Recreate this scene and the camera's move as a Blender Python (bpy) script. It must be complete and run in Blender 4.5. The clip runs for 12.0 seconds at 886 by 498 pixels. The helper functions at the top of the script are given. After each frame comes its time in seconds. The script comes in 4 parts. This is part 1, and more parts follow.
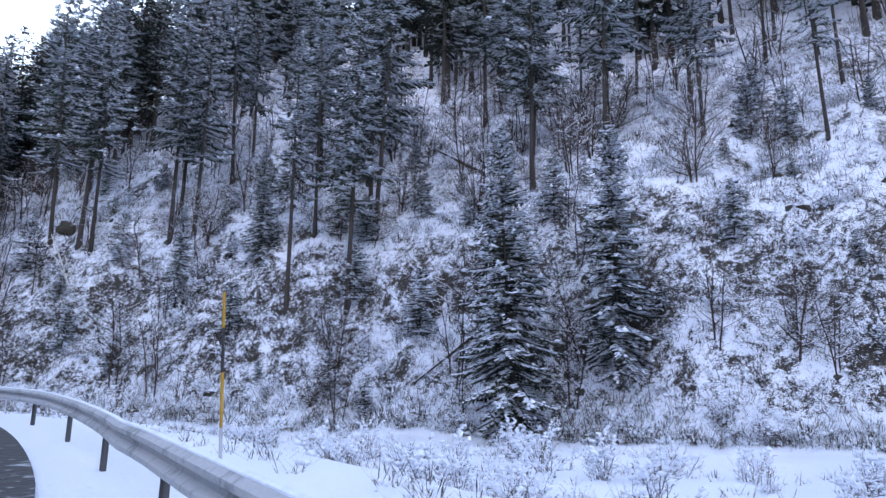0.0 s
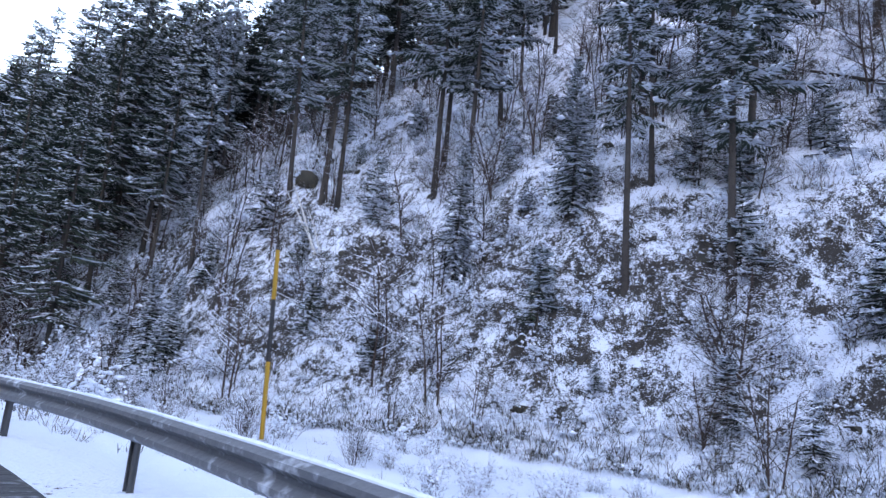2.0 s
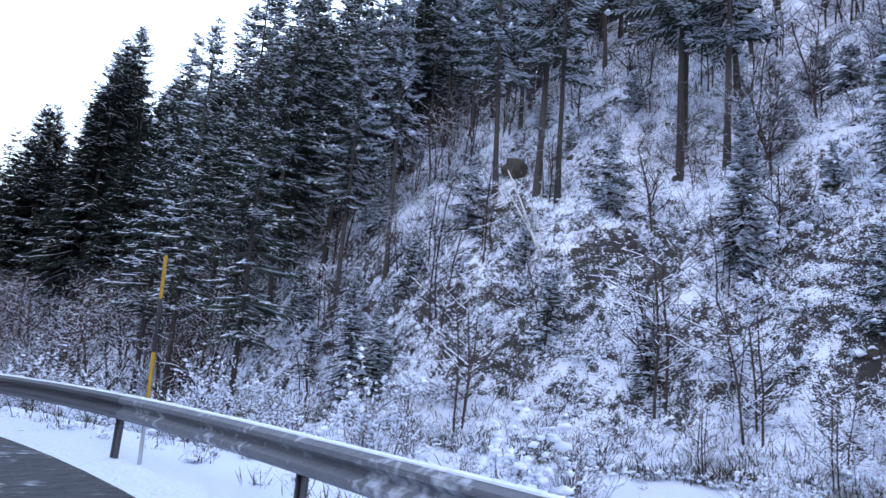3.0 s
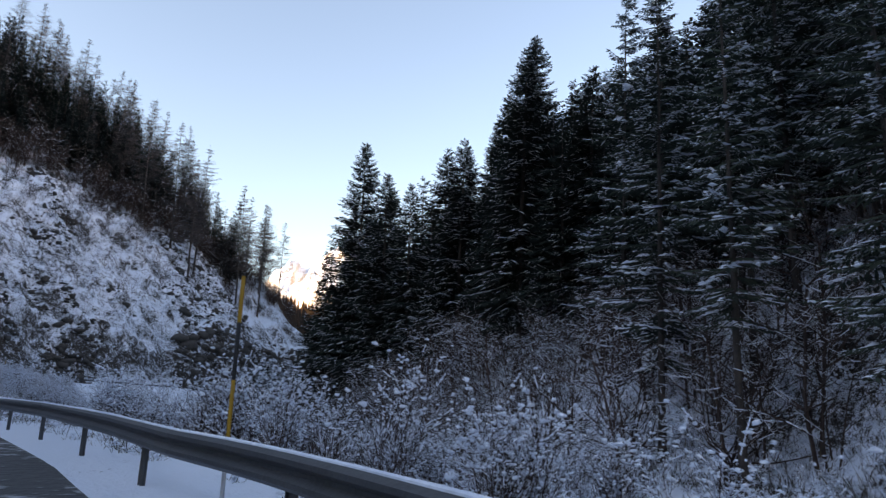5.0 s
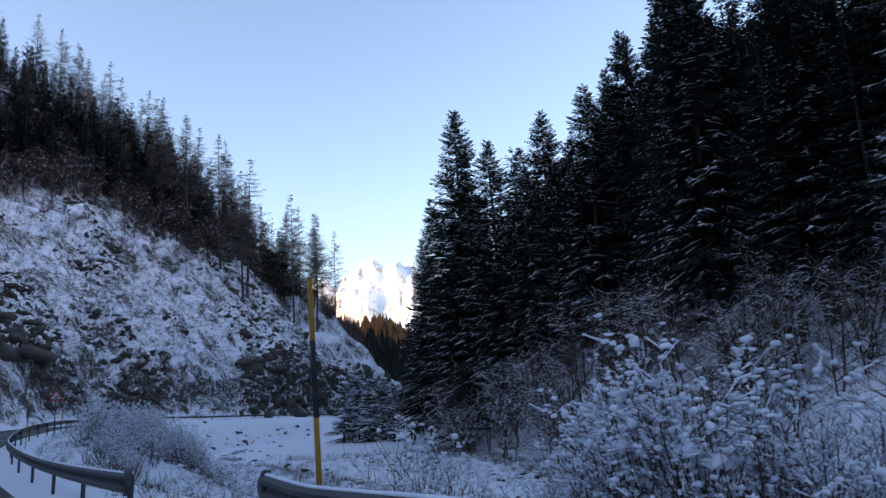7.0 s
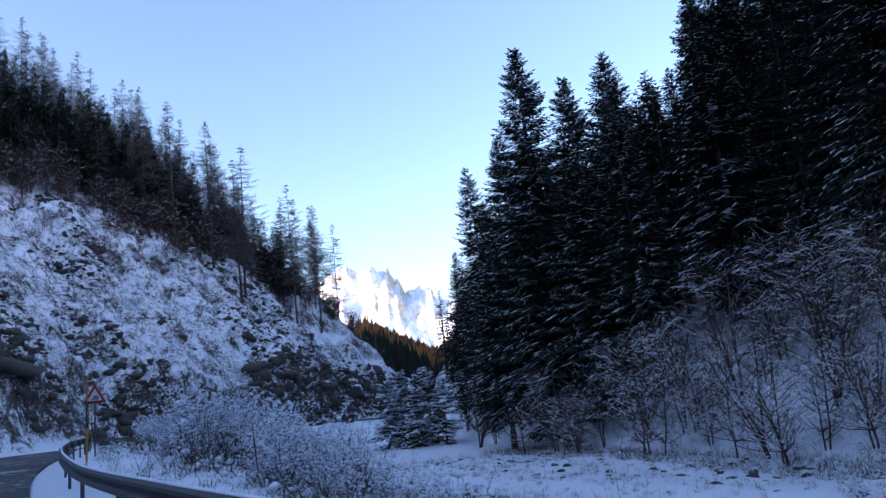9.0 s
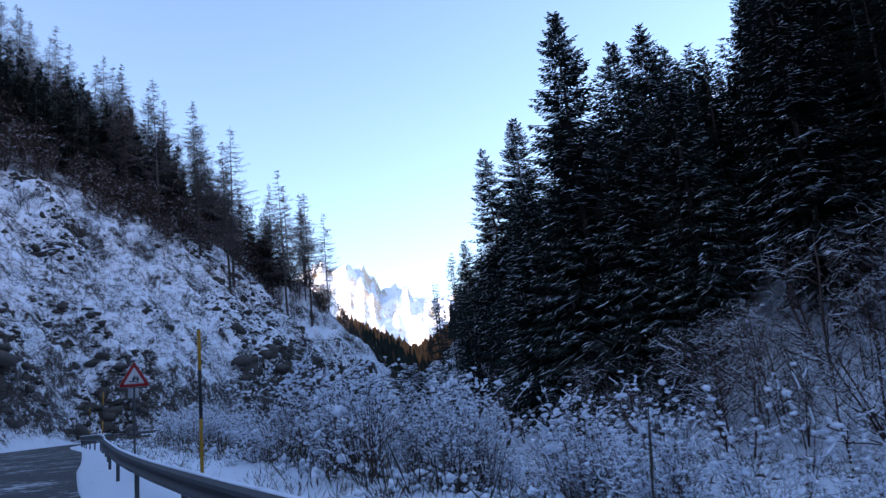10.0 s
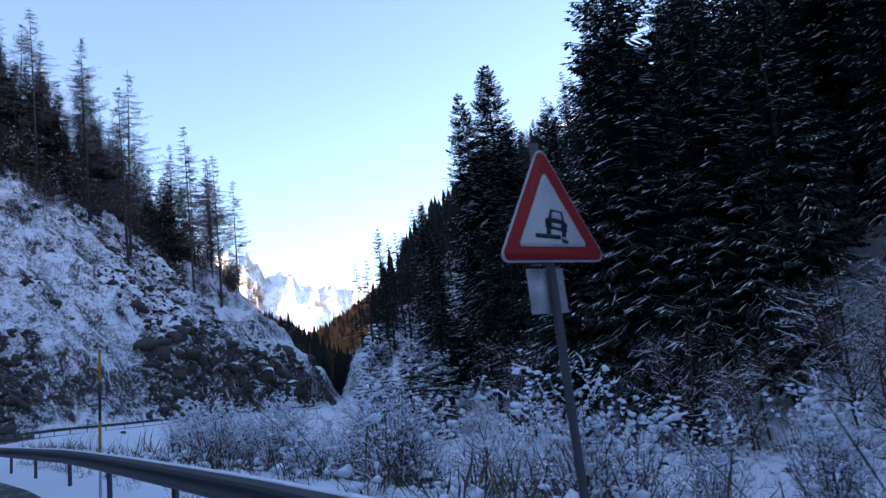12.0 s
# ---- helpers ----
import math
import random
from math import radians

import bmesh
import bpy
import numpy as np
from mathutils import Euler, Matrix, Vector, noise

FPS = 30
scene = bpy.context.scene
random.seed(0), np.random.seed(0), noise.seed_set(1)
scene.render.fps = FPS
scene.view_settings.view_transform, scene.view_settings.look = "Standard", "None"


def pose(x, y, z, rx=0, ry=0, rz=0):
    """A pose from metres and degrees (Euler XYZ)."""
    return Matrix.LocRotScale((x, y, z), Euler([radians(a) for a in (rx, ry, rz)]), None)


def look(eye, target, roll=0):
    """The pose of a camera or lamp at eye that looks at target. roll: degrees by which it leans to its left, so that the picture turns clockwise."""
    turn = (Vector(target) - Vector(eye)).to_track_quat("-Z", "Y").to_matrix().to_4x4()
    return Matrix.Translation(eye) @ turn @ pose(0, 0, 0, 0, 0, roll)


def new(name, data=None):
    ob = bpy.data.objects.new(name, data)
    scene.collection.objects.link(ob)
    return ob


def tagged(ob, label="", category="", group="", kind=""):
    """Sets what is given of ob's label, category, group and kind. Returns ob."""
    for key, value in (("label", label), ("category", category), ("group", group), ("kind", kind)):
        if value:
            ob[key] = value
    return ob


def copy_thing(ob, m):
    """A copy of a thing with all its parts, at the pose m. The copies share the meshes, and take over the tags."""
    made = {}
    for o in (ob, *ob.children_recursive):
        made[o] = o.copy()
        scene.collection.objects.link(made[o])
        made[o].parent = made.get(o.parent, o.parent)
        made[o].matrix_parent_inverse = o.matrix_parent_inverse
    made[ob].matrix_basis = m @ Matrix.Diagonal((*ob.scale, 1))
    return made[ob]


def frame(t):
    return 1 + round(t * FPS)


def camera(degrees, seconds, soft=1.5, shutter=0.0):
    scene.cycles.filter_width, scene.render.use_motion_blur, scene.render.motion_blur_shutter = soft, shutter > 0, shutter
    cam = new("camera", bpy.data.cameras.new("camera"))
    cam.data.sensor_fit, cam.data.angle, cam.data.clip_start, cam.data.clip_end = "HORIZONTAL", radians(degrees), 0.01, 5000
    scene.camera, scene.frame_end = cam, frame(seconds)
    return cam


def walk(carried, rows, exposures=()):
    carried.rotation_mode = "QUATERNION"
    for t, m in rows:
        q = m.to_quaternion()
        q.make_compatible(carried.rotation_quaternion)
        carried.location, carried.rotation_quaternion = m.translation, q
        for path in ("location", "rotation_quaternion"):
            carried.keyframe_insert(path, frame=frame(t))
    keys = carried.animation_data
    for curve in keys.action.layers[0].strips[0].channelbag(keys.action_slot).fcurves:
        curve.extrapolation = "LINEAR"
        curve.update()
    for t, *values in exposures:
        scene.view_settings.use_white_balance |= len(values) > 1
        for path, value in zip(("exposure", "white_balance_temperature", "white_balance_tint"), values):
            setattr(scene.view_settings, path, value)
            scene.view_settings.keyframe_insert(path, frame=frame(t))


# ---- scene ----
cam = camera(65.2, 12.0, soft=1.4, shutter=0.05)
PATH = [
    (0, (2.456, -50.138, 0.477), (10.463, -44.532, 2.587), 0.78),
    (0.5, (4.154, -45.741, 0.625), (12.053, -39.937, 2.605), 1.09),
    (1, (6.203, -41.472, 0.761), (13.751, -35.184, 2.630), 3.25),
    (1.5, (7.771, -36.962, 0.955), (14.569, -29.861, 2.793), 5.35),
    (2, (8.764, -31.779, 1.123), (15.144, -24.337, 3.099), 5.16),
    (2.5, (8.720, -26.703, 1.180), (14.449, -18.808, 3.379), 4.76),
    (3, (8.077, -22.123, 1.250), (13.119, -13.724, 3.257), 5.01),
    (3.5, (7.929, -17.366, 1.326), (11.601, -8.278, 3.304), 6.38),
    (3.7, (7.753, -15.376, 1.364), (10.983, -6.127, 3.372), 6.34),
    (5.3, (1.328, -0.693, 1.508), (1.276, 9.088, 3.588), 2.23),
    (5.5, (0.198, 1.001, 1.517), (0.102, 10.809, 3.462), 2.18),
    (6, (-2.940, 5.322, 1.540), (-2.962, 15.109, 3.592), 0.21),
    (6.5, (-6.215, 9.445, 1.502), (-6.311, 19.174, 3.815), -1.97),
    (7, (-9.428, 13.441, 1.459), (-9.513, 23.205, 3.617), -3.13),
    (7.2, (-10.676, 15.011, 1.439), (-10.733, 24.765, 3.643), -4.14),
    (8.8, (-20.268, 27.868, 1.220), (-20.047, 37.649, 3.287), -5.60),
    (9, (-21.457, 29.444, 1.263), (-21.112, 39.199, 3.435), -6.54),
    (9.5, (-24.473, 33.241, 1.410), (-24.077, 43.029, 3.418), -5.76),
    (10, (-27.307, 37.304, 1.570), (-26.612, 47.052, 3.692), -6.00),
    (10.5, (-30.008, 41.469, 1.735), (-28.648, 51.184, 3.677), -6.54),
    (11, (-32.574, 45.952, 1.917), (-30.759, 55.645, 3.576), -6.37),
    (11.5, (-34.973, 50.384, 2.110), (-32.978, 60.012, 3.936), -6.86),
    (12, (-37.123, 54.797, 2.263), (-34.822, 64.360, 4.068), -6.70),
]

walk(cam, [(t, look(eye, target, roll)) for t, eye, target, roll in PATH],
     [(0.0, 3.58, 8450, 28), (1.5, 3.72, 8350, 27), (3.0, 3.75, 8000, 28), (3.7, 3.6, 8000, 28), (5.3, 2.15, 8300, 22), (6.5, 2.12, 7500, 22), (7.2, 2.15, 6900, 23), (9.0, 2.26, 6280, 24), (12.0, 2.28, 6280, 25)])

# ---------------------------------------------------------------- light
SUN_EL, SUN_AZ = radians(9), radians(-116)          # azimuth clockwise from +y
world = bpy.data.worlds.new("winter_sky")
scene.world = world
world.use_nodes = True
wn = world.node_tree.nodes
sky = wn.new("ShaderNodeTexSky")
sky.sky_type = "NISHITA"
sky.sun_disc = False
sky.sun_elevation, sky.sun_rotation = SUN_EL, SUN_AZ
sky.altitude, sky.air_density, sky.dust_density, sky.ozone_density = 1100, 1.0, 1.4, 1.55
world.node_tree.links.new(sky.outputs[0], wn["Background"].inputs[0])
wn["Background"].inputs[1].default_value = 0.12
sun = new("sun", bpy.data.lights.new("sun", "SUN"))
sun.data.energy, sun.data.angle, sun.data.color = 5.0, radians(0.5), (1.0, 0.84, 0.68)
to_sun = Vector((math.sin(SUN_AZ) * math.cos(SUN_EL), math.cos(SUN_AZ) * math.cos(SUN_EL), math.sin(SUN_EL)))
sun.matrix_world = Matrix.Translation((0, 0, 300)) @ to_sun.to_track_quat("Z", "Y").to_matrix().to_4x4()


# ---------------------------------------------------------------- materials
def material(name, colour, rough=0.8, metal=0.0, second=None, scale=3.0, mix=0.5, bump=0.0, spread=0.0, spec=0.3):
    """Two noise scales between two colours, with bump; spread varies it from object to object."""
    m = bpy.data.materials.new(name)
    m.use_nodes = True
    n, l = m.node_tree.nodes, m.node_tree.links
    b = n["Principled BSDF"]
    b.inputs["Roughness"].default_value, b.inputs["Metallic"].default_value = rough, metal
    b.inputs["Specular IOR Level"].default_value = spec
    geo = n.new("ShaderNodeNewGeometry")
    big, fine = n.new("ShaderNodeTexNoise"), n.new("ShaderNodeTexNoise")
    big.inputs["Scale"].default_value, fine.inputs["Scale"].default_value = scale, scale * 7
    big.inputs["Detail"].default_value = fine.inputs["Detail"].default_value = 3
    for t in (big, fine):
        l.new(geo.outputs["Position"], t.inputs["Vector"])
    both = n.new("ShaderNodeMath")
    both.operation = "ADD"
    l.new(big.outputs["Fac"], both.inputs[0])
    l.new(fine.outputs["Fac"], both.inputs[1])
    ramp = n.new("ShaderNodeMapRange")
    ramp.inputs["From Min"].default_value, ramp.inputs["From Max"].default_value = 1.5 - mix * 1.0, 1.75 - mix * 1.0
    l.new(both.outputs[0], ramp.inputs["Value"])
    mixer = n.new("ShaderNodeMix")
    mixer.data_type = "RGBA"
    second = second or tuple(c * 0.6 for c in colour)
    mixer.inputs["A"].default_value, mixer.inputs["B"].default_value = (*colour, 1), (*second, 1)
    l.new(ramp.outputs[0], mixer.inputs["Factor"])
    out = mixer.outputs["Result"]
    if spread:
        info, hsv, span = n.new("ShaderNodeObjectInfo"), n.new("ShaderNodeHueSaturation"), n.new("ShaderNodeMapRange")
        span.inputs["To Min"].default_value, span.inputs["To Max"].default_value = 1 - spread, 1 + spread
        l.new(info.outputs["Random"], span.inputs["Value"])
        l.new(span.outputs[0], hsv.inputs["Value"])
        l.new(out, hsv.inputs["Color"])
        out = hsv.outputs["Color"]
    l.new(out, b.inputs["Base Color"])
    if bump:
        bm_node = n.new("ShaderNodeBump")
        bm_node.inputs["Strength"].default_value, bm_node.inputs["Distance"].default_value = bump, 0.3 / scale
        l.new(both.outputs[0], bm_node.inputs["Height"])
        l.new(bm_node.outputs[0], b.inputs["Normal"])
    return m


def ground_material(name, cover, patch, soil, rock, slant=0.65):
    """Snow over soil and rock: thinner on steep faces, broken by patches of plants."""
    m = bpy.data.materials.new(name)
    m.use_nodes = True
    n, l = m.node_tree.nodes, m.node_tree.links
    b = n["Principled BSDF"]
    b.inputs["Roughness"].default_value = 0.75
    b.inputs["Specular IOR Level"].default_value = 0.2
    geo, sep = n.new("ShaderNodeNewGeometry"), n.new("ShaderNodeSeparateXYZ")
    l.new(geo.outputs["Normal"], sep.inputs[0])

    def tex(scale, detail=4.0, rough=0.6, twist=0.0):
        t = n.new("ShaderNodeTexNoise")
        t.inputs["Scale"].default_value, t.inputs["Detail"].default_value, t.inputs["Roughness"].default_value = scale, detail, rough
        t.inputs["Distortion"].default_value = twist
        l.new(geo.outputs["Position"], t.inputs["Vector"])
        return t.outputs["Fac"]

    def calc(op, a, b2):
        c = n.new("ShaderNodeMath")
        c.operation = op
        for i, v in enumerate((a, b2)):
            if isinstance(v, (int, float)):
                c.inputs[i].default_value = v
            else:
                l.new(v, c.inputs[i])
        return c.outputs[0]

    wide, mid, small = tex(patch * 0.17, 5, 0.62, 1.2), tex(patch, 5, 0.65, 0.7), tex(patch * 6, 3)
    lumps = calc("ADD", calc("MULTIPLY", wide, 0.9), calc("ADD", calc("MULTIPLY", mid, 0.75), calc("MULTIPLY", small, 0.85)))
    steep = calc("MULTIPLY", sep.outputs["Z"], slant)
    amount = calc("ADD", calc("SUBTRACT", steep, lumps), cover)
    ramp = n.new("ShaderNodeMapRange")
    ramp.inputs["From Min"].default_value, ramp.inputs["From Max"].default_value = -0.05, 0.07
    l.new(amount, ramp.inputs["Value"])
    earth = n.new("ShaderNodeMix")
    earth.data_type = "RGBA"
    earth.inputs["A"].default_value, earth.inputs["B"].default_value = (*soil, 1), (*rock, 1)
    l.new(tex(patch * 2.3, 4), earth.inputs["Factor"])
    top = n.new("ShaderNodeMix")
    top.data_type = "RGBA"
    top.inputs["B"].default_value = (0.77, 0.82, 0.90, 1)
    l.new(earth.outputs["Result"], top.inputs["A"])
    l.new(ramp.outputs[0], top.inputs["Factor"])
    l.new(top.outputs["Result"], b.inputs["Base Color"])
    bump = n.new("ShaderNodeBump")
    bump.inputs["Strength"].default_value, bump.inputs["Distance"].default_value = 0.55, 0.18
    l.new(calc("ADD", mid, calc("MULTIPLY", small, 0.5)), bump.inputs["Height"])
    l.new(bump.outputs[0], b.inputs["Normal"])
    return m


SNOW = material("snow", (0.77, 0.82, 0.90), 0.7, second=(0.68, 0.73, 0.82), scale=2.0, bump=0.25, spec=0.2)
NEEDLES = material("spruce_needles", (0.025, 0.033, 0.028), 0.85, second=(0.017, 0.022, 0.021), scale=1.2, spread=0.3, spec=0.06)
NEEDLES_SOFT = material("pine_needles", (0.042, 0.055, 0.042), 0.8, second=(0.028, 0.036, 0.032), scale=1.2, spread=0.3, spec=0.12)
BARK = material("bark", (0.058, 0.047, 0.041), 0.9, second=(0.033, 0.028, 0.026), scale=4.0, bump=0.6, spread=0.25)
TWIGS = material("twigs", (0.075, 0.053, 0.045), 0.9, second=(0.042, 0.031, 0.030), scale=3.0, spread=0.25, spec=0.1)
BIRCH = material("birch_bark", (0.62, 0.60, 0.57), 0.8, second=(0.10, 0.09, 0.085), scale=5.0, mix=0.42, bump=0.3)
LARCH = material("larch_twigs", (0.08, 0.068, 0.064), 0.9, second=(0.05, 0.042, 0.042), scale=2.0, spread=0.25, spec=0.1)
RUST = material("autumn_larch", (0.34, 0.16, 0.06), 0.9, second=(0.20, 0.10, 0.05), scale=0.05)
BROWN_WOOD = material("brown_wood", (0.095, 0.06, 0.042), 0.9, second=(0.05, 0.038, 0.032), scale=0.08)
GRASS = material("dry_grass", (0.19, 0.14, 0.085), 0.9, second=(0.10, 0.075, 0.05), scale=2.0)
HEATH = material("dark_undergrowth", (0.062, 0.055, 0.042), 0.9, second=(0.035, 0.035, 0.033), scale=1.5)
FROSTED = material("frosted_steel", (0.42, 0.43, 0.45), 0.7, 0.0, second=(0.24, 0.25, 0.26), scale=1.6, bump=0.2)
PATCHY = material("half_frosted_steel", (0.15, 0.155, 0.165), 0.65, 0.1, second=(0.55, 0.58, 0.62), scale=1.3, mix=0.42, bump=0.2)
STEEL = material("galvanised_steel", (0.075, 0.078, 0.084), 0.6, 0.25, second=(0.065, 0.066, 0.07), scale=3.0, bump=0.1)
ASPHALT = material("asphalt", (0.05, 0.05, 0.052), 0.75, second=(0.45, 0.47, 0.5), scale=0.7, mix=0.42, bump=0.3)
YELLOW = material("yellow_paint", (0.37, 0.195, 0.02), 0.6, second=(0.26, 0.145, 0.025), scale=9.0, mix=0.35)
BLACK = material("black_paint", (0.018, 0.018, 0.02), 0.5, second=(0.03, 0.03, 0.03), scale=9.0)
RED = material("red_reflective_film", (0.30, 0.008, 0.010), 0.6, second=(0.23, 0.012, 0.012), scale=6.0)
WHITE = material("white_reflective_film", (0.44, 0.45, 0.46), 0.5, second=(0.36, 0.37, 0.38), scale=6.0)
PLATE = material("grey_sign_back", (0.42, 0.43, 0.45), 0.5, 0.4, second=(0.33, 0.34, 0.36), scale=6.0)
STONE = material("wall_stone", (0.075, 0.068, 0.062), 0.9, second=(0.042, 0.039, 0.037), scale=2.0, bump=0.5, spread=0.25)
WATER = material("dark_water", (0.02, 0.026, 0.032), 0.12, second=(0.03, 0.035, 0.04), scale=1.2, bump=0.35, spec=0.5)
GROUND = ground_material("snowy_ground", 0.965, 2.6, (0.036, 0.028, 0.022), (0.062, 0.054, 0.048), 0.62)
PEAK = ground_material("snowy_rock", 0.95, 0.03, (0.40, 0.33, 0.25), (0.52, 0.45, 0.38))


# ---------------------------------------------------------------- mesh helpers
def mesh_of(name, v, f):
    """A mesh from corner and face arrays, all faces with the same number of corners."""
    me = bpy.data.meshes.new(name)
    me.vertices.add(len(v))
    me.vertices.foreach_set("co", np.ascontiguousarray(v, np.float32).ravel())
    k = f.shape[1]
    me.loops.add(f.size)
    me.loops.foreach_set("vertex_index", np.ascontiguousarray(f, np.int32).ravel())
    me.polygons.add(len(f))
    me.polygons.foreach_set("loop_start", np.arange(len(f), dtype=np.int32) * k)
    me.update(calc_edges=True)
    return me


class Geo:
    """Gathers points and triangles for one mesh."""

    def __init__(self):
        self.v, self.f, self.n = [], [], 0

    def add(self, v, f):
        v = np.asarray(v, float).reshape(-1, 3)
        self.v.append(v)
        self.f.append(np.asarray(f, int).reshape(-1, 3) + self.n)
        self.n += len(v)

    def quads(self, a, b, c, d):
        """Rows of four corner arrays, each N x 3."""
        k = len(a)
        i = np.arange(k)
        self.add(np.concatenate([a, b, c, d]), np.concatenate([np.stack([i, i + k, i + 2 * k], 1), np.stack([i, i + 2 * k, i + 3 * k], 1)]))

    def tube(self, pts, radii, sides=6):
        pts, radii = np.asarray(pts, float), np.asarray(radii, float)
        d = np.gradient(pts, axis=0)
        d /= np.linalg.norm(d, axis=1)[:, None] + 1e-9
        ref = np.where(np.abs(d[:, 2:3]) > 0.9, [[1.0, 0, 0]], [[0, 0, 1.0]])
        s = np.cross(d, ref)
        s /= np.linalg.norm(s, axis=1)[:, None] + 1e-9
        t = np.cross(d, s)
        a = np.arange(sides) * 2 * np.pi / sides
        ring = pts[:, None] + radii[:, None, None] * (np.cos(a)[:, None] * s[:, None] + np.sin(a)[:, None] * t[:, None])
        k = len(pts)
        i, j = np.meshgrid(np.arange(k - 1), np.arange(sides), indexing="ij")
        p, q = i * sides + j, i * sides + (j + 1) % sides
        f = np.concatenate([np.stack([p, q, q + sides], -1).reshape(-1, 3), np.stack([p, q + sides, p + sides], -1).reshape(-1, 3)])
        cap = [[(k - 1) * sides, (k - 1) * sides + m, (k - 1) * sides + m + 1] for m in range(1, sides - 1)]
        self.add(ring.reshape(-1, 3), np.concatenate([f, np.array(cap).reshape(-1, 3)]))

    def blobs(self, at, size, rng, shape=0, jag=0.25):
        """Small uneven lumps."""
        at, size = np.asarray(at, float), np.asarray(size, float)
        k = len(at)
        if not k:
            return
        base, faces = SHAPES[shape]
        v = base[None] * size[:, None, :] * rng.uniform(1 - jag, 1 + jag, (k, len(base), 1))
        f = faces[None] + len(base) * np.arange(k)[:, None, None]
        self.add((v + at[:, None]).reshape(-1, 3), f.reshape(-1, 3))

    def mesh(self, name, mat, smooth=True):
        me = mesh_of(name, np.concatenate(self.v), np.concatenate(self.f))
        me.materials.append(mat)
        if smooth:
            me.polygons.foreach_set("use_smooth", np.ones(len(me.polygons), bool))
        me.update()
        return me


OCT = np.array([(1, 0, 0.1), (-0.1, 1, 0), (-1, 0, -0.1), (0.1, -1, 0), (0.1, 0.1, 1), (0, 0, -0.8)], float)
OCT_F = np.array([(0, 1, 4), (1, 2, 4), (2, 3, 4), (3, 0, 4), (1, 0, 5), (2, 1, 5), (3, 2, 5), (0, 3, 5)])

_g = (1 + 5 ** 0.5) / 2
ICO = np.array([(-1, _g, 0), (1, _g, 0), (-1, -_g, 0), (1, -_g, 0), (0, -1, _g), (0, 1, _g), (0, -1, -_g), (0, 1, -_g), (_g, 0, -1), (_g, 0, 1), (-_g, 0, -1), (-_g, 0, 1)]) / 1.9
ICO_F = np.array([(0, 11, 5), (0, 5, 1), (0, 1, 7), (0, 7, 10), (0, 10, 11), (1, 5, 9), (5, 11, 4), (11, 10, 2), (10, 7, 6), (7, 1, 8),
                  (3, 9, 4), (3, 4, 2), (3, 2, 6), (3, 6, 8), (3, 8, 9), (4, 9, 5), (2, 4, 11), (6, 2, 10), (8, 6, 7), (9, 8, 1)])
SHAPES = [(OCT, OCT_F), (ICO, ICO_F)]


def part(name, geo, mat, parent, label="", smooth=True):
    ob = new(name, geo.mesh(name, mat, smooth) if isinstance(geo, Geo) else geo)
    ob.parent = parent
    return tagged(ob, label)


def box(geo, lo, hi):
    (x0, y0, z0), (x1, y1, z1) = lo, hi
    v = [(x0, y0, z0), (x1, y0, z0), (x1, y1, z0), (x0, y1, z0), (x0, y0, z1), (x1, y0, z1), (x1, y1, z1), (x0, y1, z1)]
    geo.add(v, [(0, 2, 1), (0, 3, 2), (4, 5, 6), (4, 6, 7), (0, 1, 5), (0, 5, 4), (1, 2, 6), (1, 6, 5), (2, 3, 7), (2, 7, 6), (3, 0, 4), (3, 4, 7)])


def prism(geo, outline, y0, y1):
    """A flat outline in x and z, thick from y0 to y1."""
    k = len(outline)
    v = [(x, y0, z) for x, z in outline] + [(x, y1, z) for x, z in outline]
    f = [(0, i, i + 1) for i in range(1, k - 1)] + [(k, k + i + 1, k + i) for i in range(1, k - 1)]
    for i in range(k):
        j = (i + 1) % k
        f += [(i, i + k, j + k), (i, j + k, j)]
    geo.add(v, f)


# ---------------------------------------------------------------- lie of the land
LANE = np.array([(-12, -95, -2.4), (-5, -69, -1.5), (2.5, -50.1, -0.77), (6.2, -41.5, -0.5), (8.5, -33, -0.2), (8.8, -26.7, -0.07), (8.1, -20, 0.03),
                 (6.3, -11.5, 0.15), (1.3, -0.7, 0.26), (-2.9, 5.3, 0.27), (-9.4, 13.4, 0.2), (-20.3, 27.9, -0.14), (-27.3, 37.3, 0.05), (-32.6, 46, 0.36),
                 (-37.1, 54.8, 0.68), (-43, 67.5, 0.9), (-50, 82.5, 0.95), (-57, 98, 1.0), (-62, 114, 0.95), (-64.5, 130, 0.9), (-64, 142, 0.8),
                 (-60.5, 154, 0.5), (-52, 171, 0.1), (-40, 195, -0.8), (-33, 213, -1.3), (-33, 236, -1.6), (-46, 262, -1.8)])
FOOT_R = np.array([(48, -140), (43, -90), (36.2, -45), (32.3, -22), (26.7, -5), (20.2, 11), (16, 30), (11, 50), (2, 78), (-5, 94), (-11, 110), (-19, 150), (-30, 220), (-44, 320), (-60, 480), (-90, 800)])
FOOT_L = np.array([(-34, -140), (-24, -90), (-14, -60), (-6, -38), (-4, -20), (-10, -4), (-22, 13), (-38, 36), (-52, 62), (-67, 92), (-76, 118), (-77.5, 134), (-75, 147), (-66.5, 159), (-44, 201), (-36, 216), (-21, 245), (0, 290)])


